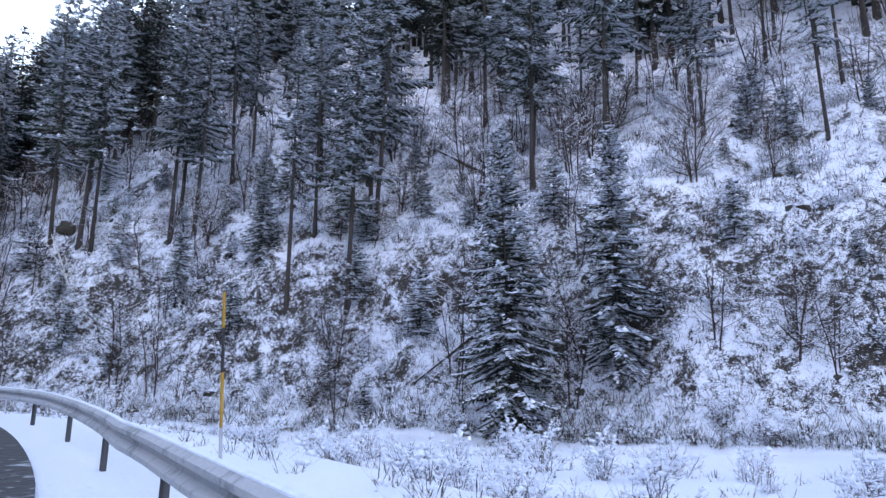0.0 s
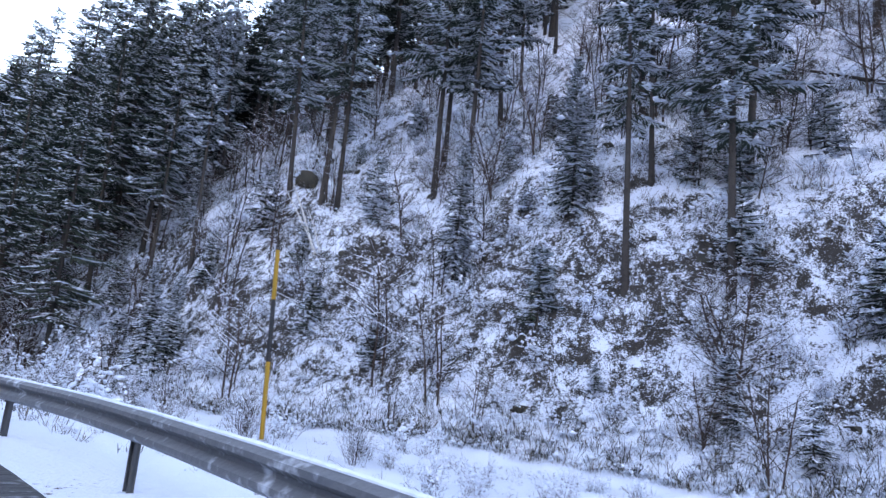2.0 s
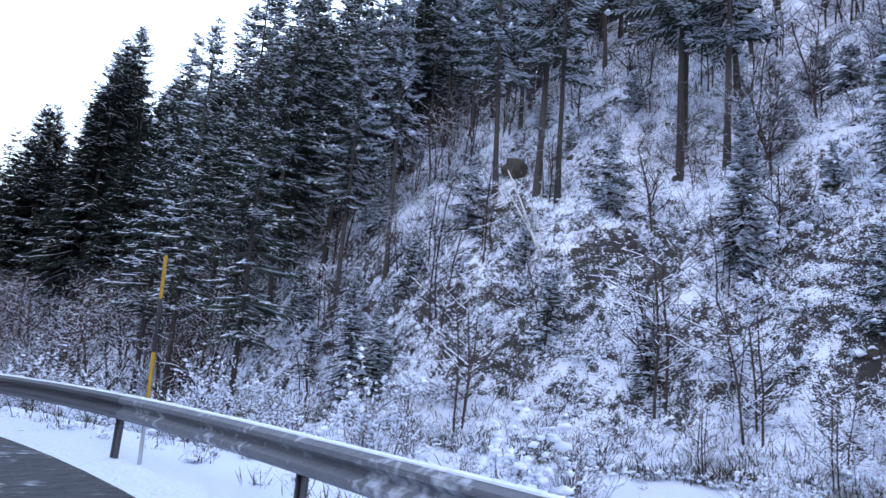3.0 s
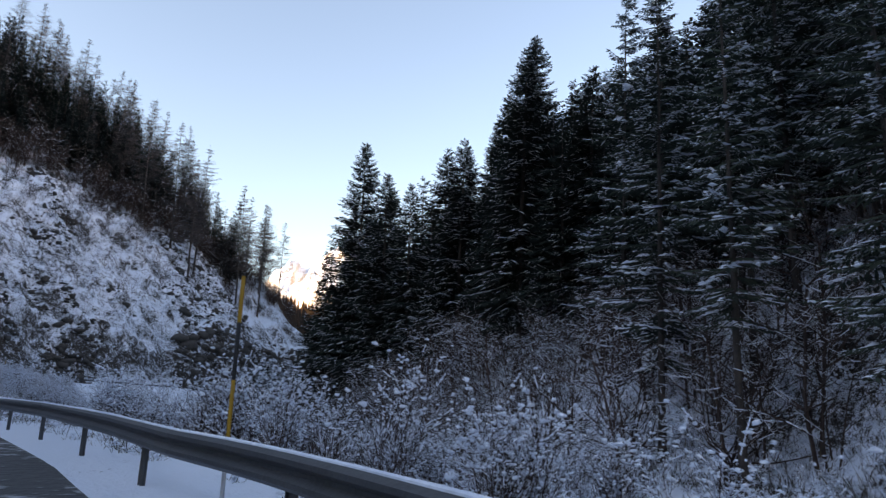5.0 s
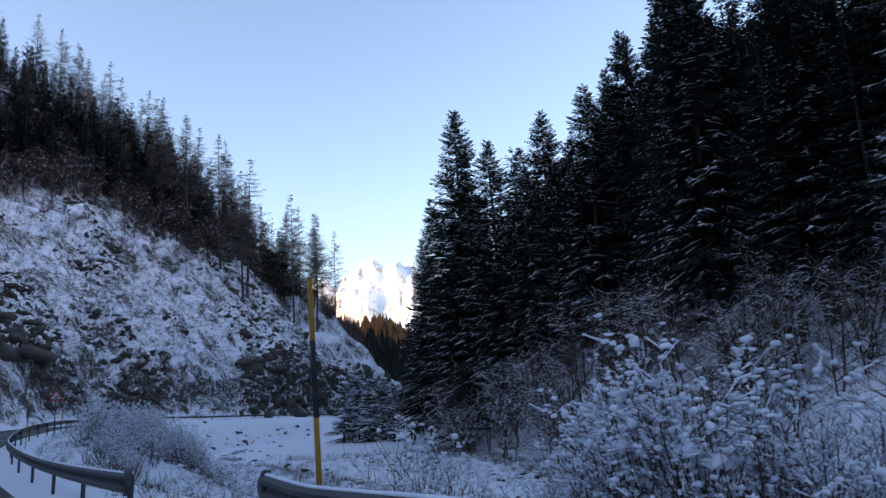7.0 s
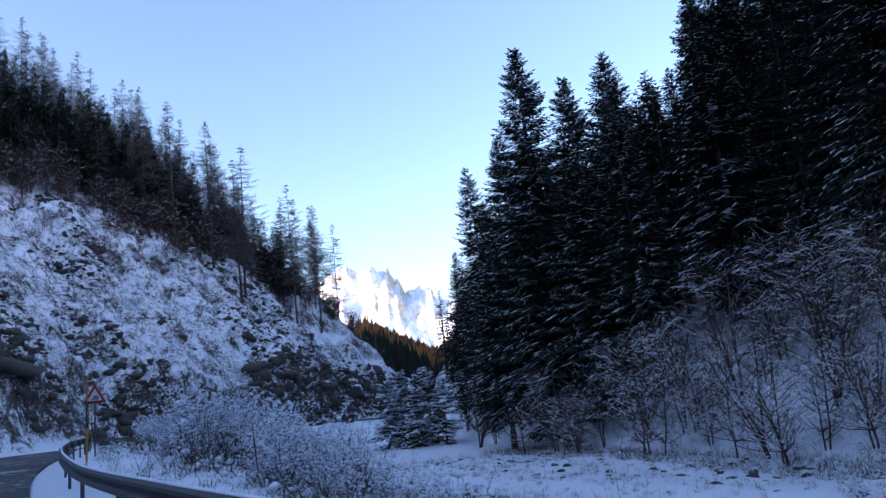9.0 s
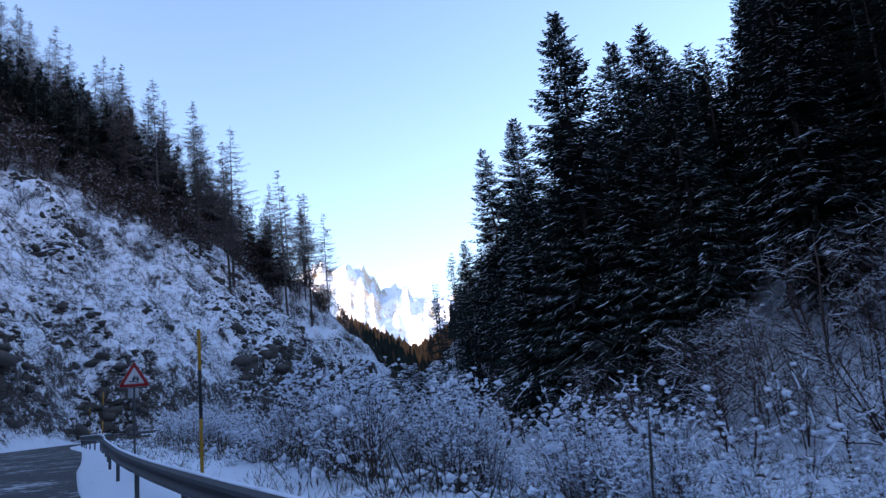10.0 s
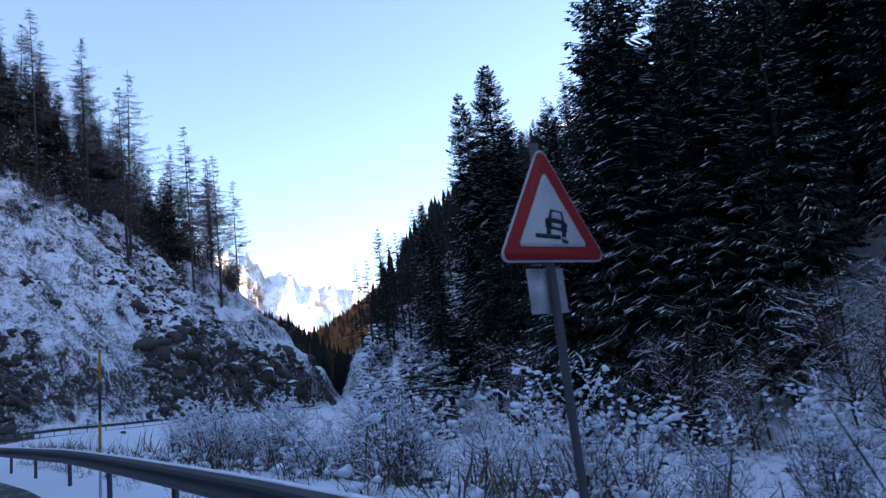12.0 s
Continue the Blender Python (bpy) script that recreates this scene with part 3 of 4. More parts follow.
def bare_tree(name, seed, h, stems, label, snow=0.6, thin=0.02, levels=3, forks=(3, 1, 1), cuts=(8, 3, 2, 1)):
    """A leafless tree with rime and snow along its twigs."""
    rng = np.random.default_rng(seed)
    root = new(name)
    wood, load = Geo(), Geo()
    segs = []
    for _ in range(stems):
        a = rng.uniform(0, 2 * np.pi)
        segs += branching(rng, (0.25 * np.cos(a) * (stems > 1), 0.25 * np.sin(a) * (stems > 1), -0.3), (0.08 * np.cos(a), 0.08 * np.sin(a), 1),
                          h * rng.uniform(0.75, 1.0), h * 0.011, levels, forks, cuts, 1.25)
    wood_of(wood, segs, thin)
    top = [s for s in segs if s[4] >= 1 and rng.random() < snow * (0.55 + 0.5 * (abs(s[1][2] - s[0][2]) < 0.6 * np.linalg.norm(s[1] - s[0])))]
    if top:
        p0, p1 = np.array([s[0] for s in top]), np.array([s[1] for s in top])
        w = np.cross(p1 - p0, [0, 0, 1.0])
        w = w / (np.linalg.norm(w, axis=1)[:, None] + 1e-9) * np.maximum(np.array([s[2] for s in top])[:, None] * 0.8, thin * 0.8)
        up = np.array([0, 0, 1.0]) * (np.array([s[2] for s in top])[:, None] + thin * 0.8)
        load.quads(p0 - w, p1 - w * 0.7, p1 + up, p0 + up)
        load.quads(p0 + up, p1 + up, p1 + w * 0.7, p0 + w)
    part("crown", wood, TWIGS, root)
    if load.n:
        tagged(part("snow_load", load, SNOW, root, "fresh snow along the twigs"), kind="stuff")
    return tagged(root, label, "tree")


def shrub(name, seed, h, stems, lumps, label, lump=0.036, wide=0.42):
    """A leafless bush of many stems, laden with lumps of snow."""
    rng = np.random.default_rng(seed)
    root = new(name)
    wood, load = Geo(), Geo()
    segs = []
    for _ in range(stems):
        a, tilt = rng.uniform(0, 2 * np.pi), rng.uniform(0.05, wide)
        segs += branching(rng, (rng.normal(0, 0.16), rng.normal(0, 0.16), -0.2), (tilt * np.cos(a), tilt * np.sin(a), 1), h * rng.uniform(0.6, 1.05), 0.008 + 0.0018 * h, 2, (1, 1), (8, 3, 2), 0.62)
    wood_of(wood, segs, 0.009)
    high = [s for s in segs if s[1][2] > 0.22 * h]
    weight = np.array([0.06 + 1.8 * (s[1][2] / h) ** 2.2 + 0.2 * (s[4] > 0) for s in high])
    pick = rng.choice(len(high), lumps, p=weight / weight.sum())
    at = np.array([high[i][0] + (high[i][1] - high[i][0]) * rng.random() for i in pick]) + [0, 0, lump * 0.45]
    size = lump * rng.lognormal(0, 0.38, (lumps, 1)) * np.stack([rng.uniform(0.8, 1.7, lumps), rng.uniform(0.8, 1.7, lumps), rng.uniform(0.5, 1.0, lumps)], 1)
    load.blobs(at, size, rng, 1, 0.4)
    fine = [s for s in segs if s[4] >= 1 and rng.random() < 0.22]
    p0, p1 = np.array([s[0] for s in fine]), np.array([s[1] for s in fine])
    w = np.cross(p1 - p0, [0, 0, 1.0])
    w = w / (np.linalg.norm(w, axis=1)[:, None] + 1e-9) * 0.013
    load.quads(p0 - w, p1 - w, p1 + [[0, 0, 0.026]], p0 + [[0, 0, 0.026]])
    load.quads(p0 + [[0, 0, 0.026]], p1 + [[0, 0, 0.026]], p1 + w, p0 + w)
    part("crown", wood, TWIGS, root)
    tagged(part("snow_load", load, SNOW, root, "lumps of fresh snow caught in the twigs"), kind="stuff")
    return tagged(root, label, "shrub")


used = {}


def plant(model, x, y, h, label="", group="", tilt=0.0, sink=0.15):
    """Sets a copy of a model on the ground, scaled to the height h."""
    z = ground_at(x, y) - sink
    k = h / model["tall"]
    m = pose(x, y, z, rng_place.normal(0, 1.2) + tilt, rng_place.normal(0, 1.2), rng_place.uniform(0, 360))
    if model.name not in used:
        used[model.name] = True
        model.matrix_basis = m @ Matrix.Diagonal((k, k, k, 1))
        ob = model
    else:
        ob = copy_thing(model, m)
        ob.scale = (k * rng_place.uniform(0.92, 1.08), k * rng_place.uniform(0.92, 1.08), k)
    return tagged(ob, label, group=group)


def tall(ob, h):
    ob["tall"] = h
    return ob


rng_place = np.random.default_rng(7)
DARK = "tall dark spruce with thin streaks of snow on its boughs"
SNOWY = "snow-laden pine with bare lower trunk on a steep slope"
dark_fine = [tall(spruce("spruce", 10 + i, 38, (0.04, 0.15, 0.19)[i], (7.4, 7.8, 6.8)[i], 0.1, 0.95, droop=0.68, label=DARK, taper=0.72, even=0.74, fleck=0.6, dense=1.85, fine=0.62), 38) for i in range(3)]
dark_fill = [tall(spruce("spruce", 20 + i, 34, 0.14 + 0.04 * i, 6.0 + 0.4 * i, 0.065, 0.5, droop=0.65, label=DARK, taper=0.74, even=0.72, fleck=0.35, dense=1.15), 34) for i in range(3)]
snowy_tall = [tall(spruce("pine", 30 + i, 24, (0.30, 0.40, 0.34)[i], (2.7, 2.3, 3.0)[i], 0.75, 0.8, NEEDLES_SOFT, 0.19, label=SNOWY, gaps=0.4, clumps=0.95, fine=0.45, even=0.45, dense=1.15), 24) for i in range(3)]
snowy_low = [tall(spruce("spruce", 40 + i, 15, 0.06, (2.3, 2.0)[i], 0.95, 0.9, NEEDLES_SOFT, 0.15, clumps=0.95, fine=0.5, even=0.5, gaps=0.1, droop=0.75, dense=1.7, fleck=1.15, label="slender snow-laden spruce branched almost to the ground"), 15) for i in range(2)]
mixed = [tall(spruce("pine", 36 + i, 24, (0.2, 0.28)[i], (2.9, 2.4)[i], 0.3, 0.8, NEEDLES_SOFT, 0.17, label="open dark pine with clumps of snow on the boughs", gaps=0.3, clumps=0.3, fleck=0.55, fine=0.5, even=0.5, dense=1.15), 24) for i in range(2)]
young = [tall(spruce("young_spruce", 50 + i, 5, 0.04, 1.25, 0.95, 1.0, NEEDLES_SOFT, 0.06, clumps=0.95, fine=0.6, even=0.45, label="young spruce bent under fresh snow"), 5) for i in range(2)]
hill_spruce = [tall(spruce("spruce", 60 + i, 26, 0.05, (5.6, 4.8)[i], 0.04, 0.55, taper=0.85, even=0.7, dense=1.2, label="dark spruce on the rocky spur"), 26) for i in range(2)]
larches = [tall(larch("larch", 70 + i, 30, "bare larch with frosted twigs on the ridge"), 30) for i in range(3)]
bare = [tall(bare_tree("bare_tree", 80 + i, 8, (1, 3, 2)[i], "leafless tree with snow along its thin branches", 0.42, 0.011, 3, (4, 2, 1), (9, 4, 2, 2)), 8) for i in range(3)]
saplings = [tall(bare_tree("sapling", 86 + i, 4.5, 3, "thin leafless sapling among the conifers", 0.5, 0.016, 2, (2, 1), (7, 3, 2)), 4.5) for i in range(3)]
scrub = [tall(bare_tree("thicket_shrub", 186 + i, 6.0, 5, "brown leafless sapling in the thicket on the rocky spur", 0.10, 0.06, 2, (2, 2), (7, 3, 2)), 6.0) for i in range(3)]
bushes = [tall(shrub("shrub", 90 + i, 3.0, (20, 24, 17)[i], (380, 450, 320)[i], "leafless roadside shrub laden with lumps of snow", 0.034, 0.45), 3.0) for i in range(3)]
thin_bushes = [tall(shrub("shrub", 190 + i, 3.0, (20, 16)[i], (150, 190)[i], "dark leafless roadside shrub with a little snow in its twigs", 0.032, 0.45), 3.0) for i in range(2)]
brush = [tall(shrub("low_shrub", 96 + i, 1.3, 9, 170, "low leafless shrub under fresh snow", 0.03, 0.8), 1.3) for i in range(3)]


def top_at(model, x, y, ztop, group, label=""):
    ground = ground_at(x, y)
    return plant(model, x, y, ztop - ground, label, group)


FOREST = "spruces of the dark wood"
for i, (x, y, zt) in enumerate([(-7.6, 105.7, 42.0), (7.6, 91.1, 38.2), (13.6, 74.0, 43.0), (17.0, 82.2, 50.0), (5.6, 116.4, 45.8), (-10.7, 139.4, 39.0), (-5.5, 147.5, 47.5),
                                (-13.0, 110.5, 25.0), (-13.8, 159.4, 29.5), (-6.8, 112.0, 33.0), (19.5, 66.4, 38.0), (1.0, 99.0, 33.0), (-3.0, 101.0, 35.5), (16.1, 99.2, 50.0), (14.0, 104.5, 46.0), (18.6, 94.0, 48.0)]):
    top_at(dark_fine[i % 3], x, y, zt, FOREST)


def wood(models, n, y0, y1, d0, d1, h0, h1, group, gap, seed, keep=None):
    """Plants n trees on the right-hand slope at d0 to d1 metres above its foot."""
    rng = np.random.default_rng(seed)
    done = []
    for _ in range(n * 6):
        y, d = rng.uniform(y0, y1), rng.uniform(d0, d1)
        x = np.interp(y, RIGHT_C[:, 1], RIGHT_C[:, 0]) + d * 1.05
        if any((x - a) ** 2 + (y - b) ** 2 < gap * gap for a, b in done) or (keep and not keep(x, y)):
            continue
        done.append((x, y))
        plant(models[len(done) % len(models)], x, y, rng.uniform(h0, h1), "", group)
        if len(done) >= n:
            return


wood(dark_fill, 70, 62, 125, 13, 58, 24, 35, FOREST, 4.0, 201)
wood(dark_fill, 22, 98, 152, 1, 12, 12, 22, FOREST, 3.0, 204)
wood(mixed, 14, 26, 46, 6, 30, 17, 25, FOREST, 4.0, 205)
wood(dark_fill, 9, 40, 58, 10, 30, 20, 28, FOREST, 4.0, 206)
wood(dark_fill, 18, 44, 68, 9, 45, 20, 30, FOREST, 4.0, 203)
SLOPE = "snowy trees of the steep slope"
for i, (x, y, h) in enumerate([(37.6, -17.5, 25), (36.0, -13.2, 22), (41.5, -16.5, 26), (42.3, -15.2, 25), (39.1, -12.5, 20), (31.5, 5.5, 22), (29.9, 9.0, 23), (31.1, 6.8, 25), (35.4, 0.7, 24),
                               (36.2, -1.5, 22), (26.0, 14.0, 20), (24.5, 17.5, 21)]):
    plant(snowy_tall[i % 3], x, y, h, "", SLOPE)
for i, (x, y, h) in enumerate([(19.7, 19.9, 24), (17.4, 28.0, 28), (22.5, 24.0, 27), (20.5, 33.0, 29.5), (16.6, 36.2, 29), (21.8, 30.6, 31), (24.3, 27.8, 29),
                               (24.0, 41.5, 33), (20.2, 46.0, 33), (28.0, 40.0, 33), (18.6, 50.5, 33), (25.0, 21.5, 25), (29.0, 30.0, 29)]):
    plant(mixed[i % 2], x, y, h, "", SLOPE)
for i, (x, y, h) in enumerate([(35.1, -32.1, 17), (38.5, -36.5, 15), (36.5, -9.5, 9), (33.0, -4.5, 8), (22.9, 10.8, 7), (23.6, 9.4, 6)]):
    plant(snowy_low[i % 2], x, y, h, "", SLOPE)
for i, (x, y, h) in enumerate([(-28.6, 132.0, 10.0), (-26.4, 135.0, 11.5), (-24.3, 131.5, 10.5), (-22.4, 136.0, 11.5), (-20.4, 133.0, 10.0)]):
    plant(young[i % 2], x, y, h, "broad snow-laden spruce by the stream", "snowy spruces by the stream")
wood(snowy_tall, 60, -60, 40, 12, 32, 17, 25, SLOPE, 3.2, 210)
wood(young, 75, -55, 45, 2, 18, 1.3, 4.5, "young spruces on the slope", 2.0, 211)
wood(saplings, 190, -52, 34, 1, 34, 2.2, 6.5, "saplings in the steep wood", 0.9, 216)
wood(bare, 50, -50, 30, 2, 26, 3.0, 7.5, "leafless saplings on the steep slope", 1.8, 212)
wood(bare, 46, 24, 68, -2, 14, 5.0, 11.0, "leafless trees at the foot of the slope", 1.8, 214)
wood(bare, 54, 66, 125, -4, 11, 4.5, 11.0, "leafless trees at the foot of the slope", 1.8, 215)

for i, (x, y, h) in enumerate([(3.8, 87.6, 12.0), (-2.7, 92.5, 10.0), (-0.9, 89.8, 9.0), (8.5, 80.5, 11.0)]):
    plant(bare[(1, 1, 2, 1)[i]], x, y, h, "cluster of dark leafless stems with snow along the branches", "leafless trees at the foot of the slope")


def stand(label, places, h0, h1, seed, kinds, needles, snow, wide=4.6, lod=0.2):
    """A stand of distant conifers, joined: too many and too far to count."""
    rng = np.random.default_rng(seed)
    root = tagged(new("forest"), label, "forest", kind="stuff")
    sets, models = {}, []
    for k in range(2):
        m = spruce("spruce_pattern", seed + k, 30, kinds, wide, snow, lod, needles, taper=0.6)
        models.append({c.name.split(".")[0]: (np.array([v.co[:] for v in c.data.vertices]), np.array([p.vertices[:] for p in c.data.polygons]), c.data.materials[0]) for c in m.children})
        for c in list(m.children) + [m]:
            bpy.data.objects.remove(c)
    x, y = places(rng)
    z = lie(x, y)
    for i in range(len(x)):
        a, k = rng.uniform(0, 6.28), rng.uniform(h0, h1) / 30
        turn = np.array([[np.cos(a), -np.sin(a), 0], [np.sin(a), np.cos(a), 0], [0, 0, 1]]) * k
        for nm, (v, f, mat) in models[i % 2].items():
            sets.setdefault(nm, (Geo(), mat))[0].add(v @ turn.T + [x[i], y[i], z[i] - 0.2], f)
    for nm, (geo, mat) in sets.items():
        tagged(part(nm, geo, mat, root), kind="stuff")


def hillside(n, y0, y1, d0, d1):
    def places(rng):
        y, d = rng.uniform(y0, y1, n), rng.uniform(d0, d1, n)
        return np.interp(y, RIGHT_C[:, 1], RIGHT_C[:, 0]) + d * 1.05, y
    return places


def ridge_belt(n, n0, n1, o0, o1):
    def places(rng):
        a, o = rng.uniform(n0, n1, n), rng.uniform(o0, o1, n)
        s = 96 - 0.77 * a + o
        return -67 - 0.886 * a + 0.464 * s, 158 + 0.464 * a + 0.886 * s
    return places


stand("dark spruce forest climbing the far valley side", hillside(135, 120, 260, 11, 80), 17, 28, 221, 0.06, NEEDLES, 0.05)
stand("dark spruce forest up the valley", hillside(190, 250, 480, 30, 140), 10, 17, 223, 0.06, NEEDLES, 0.05, lod=0.1)
stand("snowy conifers high on the steep slope", hillside(120, -75, 34, 22, 60), 17, 26, 225, 0.25, NEEDLES_SOFT, 0.4, 3.4)
stand("dark conifer forest high on the steep slope", hillside(190, -80, 36, 26, 110), 19, 28, 231, 0.12, NEEDLES, 0.1, 4.2, 0.16)
stand("dark spruce forest high above the stream", hillside(60, 32, 125, 40, 110), 22, 32, 227, 0.06, NEEDLES, 0.04)
stand("dark spruces massed on the rocky spur", ridge_belt(140, 26, 115, -14, 4), 9, 20, 229, 0.02, NEEDLES, 0.02, 5.2)

# the ridge of the rocky spur
rng_hill = np.random.default_rng(31)
RIDGE = "trees on the ridge of the rocky spur"


def ridge_place(n, over):
    """A place on the spur, n metres up from its foot and over metres past the ridge."""
    s = 96 - 0.77 * n + over
    return -67 - 0.886 * n + 0.464 * s, 158 + 0.464 * n + 0.886 * s


for i, (x, y, zt) in enumerate([(-83.5, 203.2, 89), (-67, 206, 75.5), (-66, 199, 68.5), (-51.2, 226, 63), (-120, 222, 107), (-92, 206, 92), (-74, 204, 82), (-104, 214, 101), (-56, 216, 66)]):
    top_at(larches[i % 3], x, y, zt, RIDGE)
for i in range(30):
    n = rng_hill.uniform(20, 110)
    x, y = ridge_place(n, rng_hill.uniform(-12, 6))
    plant(larches[i % 3], x, y, rng_hill.uniform(20, 31) + 0.15 * max(n - 50, 0), "", RIDGE)


def wood_edge(over):
    """How far up from the spur's foot its wood begins."""
    return np.interp(over, [-90, -57, -45, -35, -20, -8, -3, 4], [50, 46, 43, 38, 36, 30, 23, 17])


for i in range(290):
    over = rng_hill.uniform(-85, 2)
    x, y = ridge_place(wood_edge(over) - 3 + 34 * rng_hill.random() ** 1.5, over)
    plant(scrub[i % 3], float(x), float(y), rng_hill.uniform(4, 9.5), "", "brown thicket on the rocky spur")
spur_saplings = [tall(bare_tree("spur_sapling", 286 + i, 5.0, 2, "thin brown leafless sapling on the snowy spur", 0.1, 0.035, 2, (2, 2), (7, 3, 2)), 5.0) for i in range(2)]
for i in range(170):
    over = rng_hill.uniform(-80, -3)
    x, y = ridge_place(max(4, wood_edge(over) - 1 - 22 * rng_hill.random() ** 1.4), over)
    plant(spur_saplings[i % 2], float(x), float(y), rng_hill.uniform(2.0, 5.0), "", "thin saplings on the rocky spur")
for i in range(165):
    over = rng_hill.uniform(-85, -2)
    x, y = ridge_place(wood_edge(over) + 3 + 36 * rng_hill.random() ** 1.2, over)
    plant(hill_spruce[i % 2], float(x), float(y), rng_hill.uniform(12, 23), "", RIDGE)
for i in range(20):
    over = rng_hill.uniform(-60, 0)
    x, y = ridge_place(wood_edge(over) + 6 + 24 * rng_hill.random(), over)
    plant(larches[i % 3], float(x), float(y), rng_hill.uniform(17, 26), "", RIDGE)

# shrubs behind the guardrail
rng_bush = np.random.default_rng(43)
HEDGE = "snow-laden shrubs beside the road"


def hedge(models, n, s0, s1, l0, l1, h0, h1, group):
    for i in range(n):
        x, y, _, _ = beside(rng_bush.uniform(s0, s1), rng_bush.uniform(l0, l1))
        plant(models[i % len(models)], float(x), float(y), rng_bush.uniform(h0, h1), "", group)


hedge(thin_bushes + bushes[:1], 26, 58, 70, 6.4, 13, 1.7, 2.5, HEDGE)
hedge(bushes, 18, 66, 80, 9, 18, 1.8, 2.7, HEDGE)
hedge(thin_bushes + bushes[:1], 12, 64, 69, 6.6, 9.5, 2.0, 2.5, HEDGE)
hedge(bushes, 18, 71, 79, 6.2, 9.0, 1.7, 2.15, HEDGE)
hedge(thin_bushes + bushes[:1], 10, 76, 82, 7.5, 10.5, 2.4, 3.0, HEDGE)
hedge(bushes, 7, 97, 103, 5.0, 7.6, 1.1, 1.6, HEDGE)
hedge(bushes, 10, 104, 110, 5.6, 8.5, 1.1, 1.6, HEDGE)
hedge(bushes, 26, 109, 117, 5.6, 11, 1.7, 2.4, HEDGE)
hedge(bushes, 14, 116, 124, 6.6, 12, 1.2, 1.7, HEDGE)
hedge(bushes, 40, 119, 142, 5.6, 14, 1.1, 1.8, HEDGE)
hedge(bushes, 26, 126, 143, 6.0, 9.0, 1.3, 1.8, HEDGE)
hedge(bushes, 18, 128, 150, 9, 13, 2.2, 3.2, HEDGE)
hedge(thin_bushes + bushes[:1], 26, 34, 60, 6, 18, 1.4, 2.6, HEDGE)
hedge(thin_bushes, 20, 57, 66, 6.0, 13, 1.6, 2.2, HEDGE)
hedge(brush, 70, 74, 112, 8, 40, 0.8, 1.8, "low shrubs on the valley floor")
snow_bushes = [tall(shrub("snowy_bush", 196 + i, 1.5, 11, 240, "leafless bush buried in fresh snow on the slope", 0.036, 0.9), 1.5) for i in range(3)]
hedge(snow_bushes, 110, -8, 52, 5, 21, 0.5, 1.3, "low snowy bushes beside the road")
wood(snow_bushes, 230, -52, 42, 0.5, 22, 0.7, 1.9, "low snowy bushes on the steep slope", 1.0, 219)
hedge(brush, 60, -5, 60, 5, 22, 0.6, 1.6, "low shrubs on the valley floor")


hedge(brush, 44, 116, 142, 5, 14, 0.7, 1.3, "low shrubs on the valley floor")


# ---------------------------------------------------------------- undergrowth
def undergrowth(name, n, pick, seed, label, size=0.5):
    """Twigs, dead stems and snow lumps scattered over the ground."""
    rng = np.random.default_rng(seed)
    x, y = pick(rng, n)
    z = lie(x, y)
    root = new(name)
    dark, pale, caps = Geo(), Geo(), Geo()
    for geo, count, frac in ((dark, 15, 0.75), (pale, 8, 0.35)):
        m = rng.random(n) < frac
        c = np.repeat(np.stack([x, y, z], 1)[m], count, 0)
        k = len(c)
        c[:, :2] += rng.normal(0, 0.28 * size, (k, 2))
        c[:, 2] -= 0.05
        a = rng.uniform(0, 2 * np.pi, k)
        ln = size * rng.lognormal(-0.2, 0.45, k)
        d = np.stack([np.cos(a) * rng.uniform(0.2, 1.1, k), np.sin(a) * rng.uniform(0.2, 1.1, k), rng.uniform(0.35, 1.0, k)], 1) * ln[:, None]
        w = np.stack([-np.sin(a), np.cos(a), 0 * a], 1) * (size * rng.uniform(0.006, 0.022, k))[:, None]
        geo.quads(c - w, c + d * 0.6 - w * 1.3, c + d, c + d * 0.55 + w * 1.3)
    m = rng.random(n) < 0.75
    c = np.stack([x, y, z], 1)[m]
    c = np.repeat(c, 4, 0)
    c += rng.normal(0, 1, c.shape) * [0.3 * size, 0.3 * size, 0.06]
    c[:, 2] += 0.25 * size
    k = len(c)
    caps.blobs(c, size * rng.lognormal(-2.4, 0.4, (k, 1)) * np.stack([rng.uniform(0.9, 1.8, k), rng.uniform(0.9, 1.8, k), rng.uniform(0.5, 1.1, k)], 1), rng)
    for nm, geo, mat in (("twigs", dark, HEATH), ("stems", pale, GRASS), ("snow_caps", caps, SNOW)):
        tagged(part(nm, geo, mat, root), kind="stuff")
    return tagged(root, label, "undergrowth", kind="stuff")


def on_slope(y0, y1, d0, d1):
    def pick(rng, n):
        y = rng.uniform(y0, y1, n)
        d = d0 + (d1 - d0) * rng.random(n) ** 1.5
        return np.interp(y, RIGHT_C[:, 1], RIGHT_C[:, 0]) + d, y
    return pick


def on_verge(s0, s1, l0, l1):
    def pick(rng, n):
        x, y, _, _ = beside(rng.uniform(s0, s1, n), l0 + (l1 - l0) * rng.random(n) ** 1.4)
        return x, y
    return pick


def on_spur(rng, n):
    a = rng.uniform(2, 60, n)
    s = rng.uniform(-30, 62, n) - 0.77 * a * rng.random(n)
    return -67 - 0.886 * a + 0.464 * s, 158 + 0.464 * a + 0.886 * s


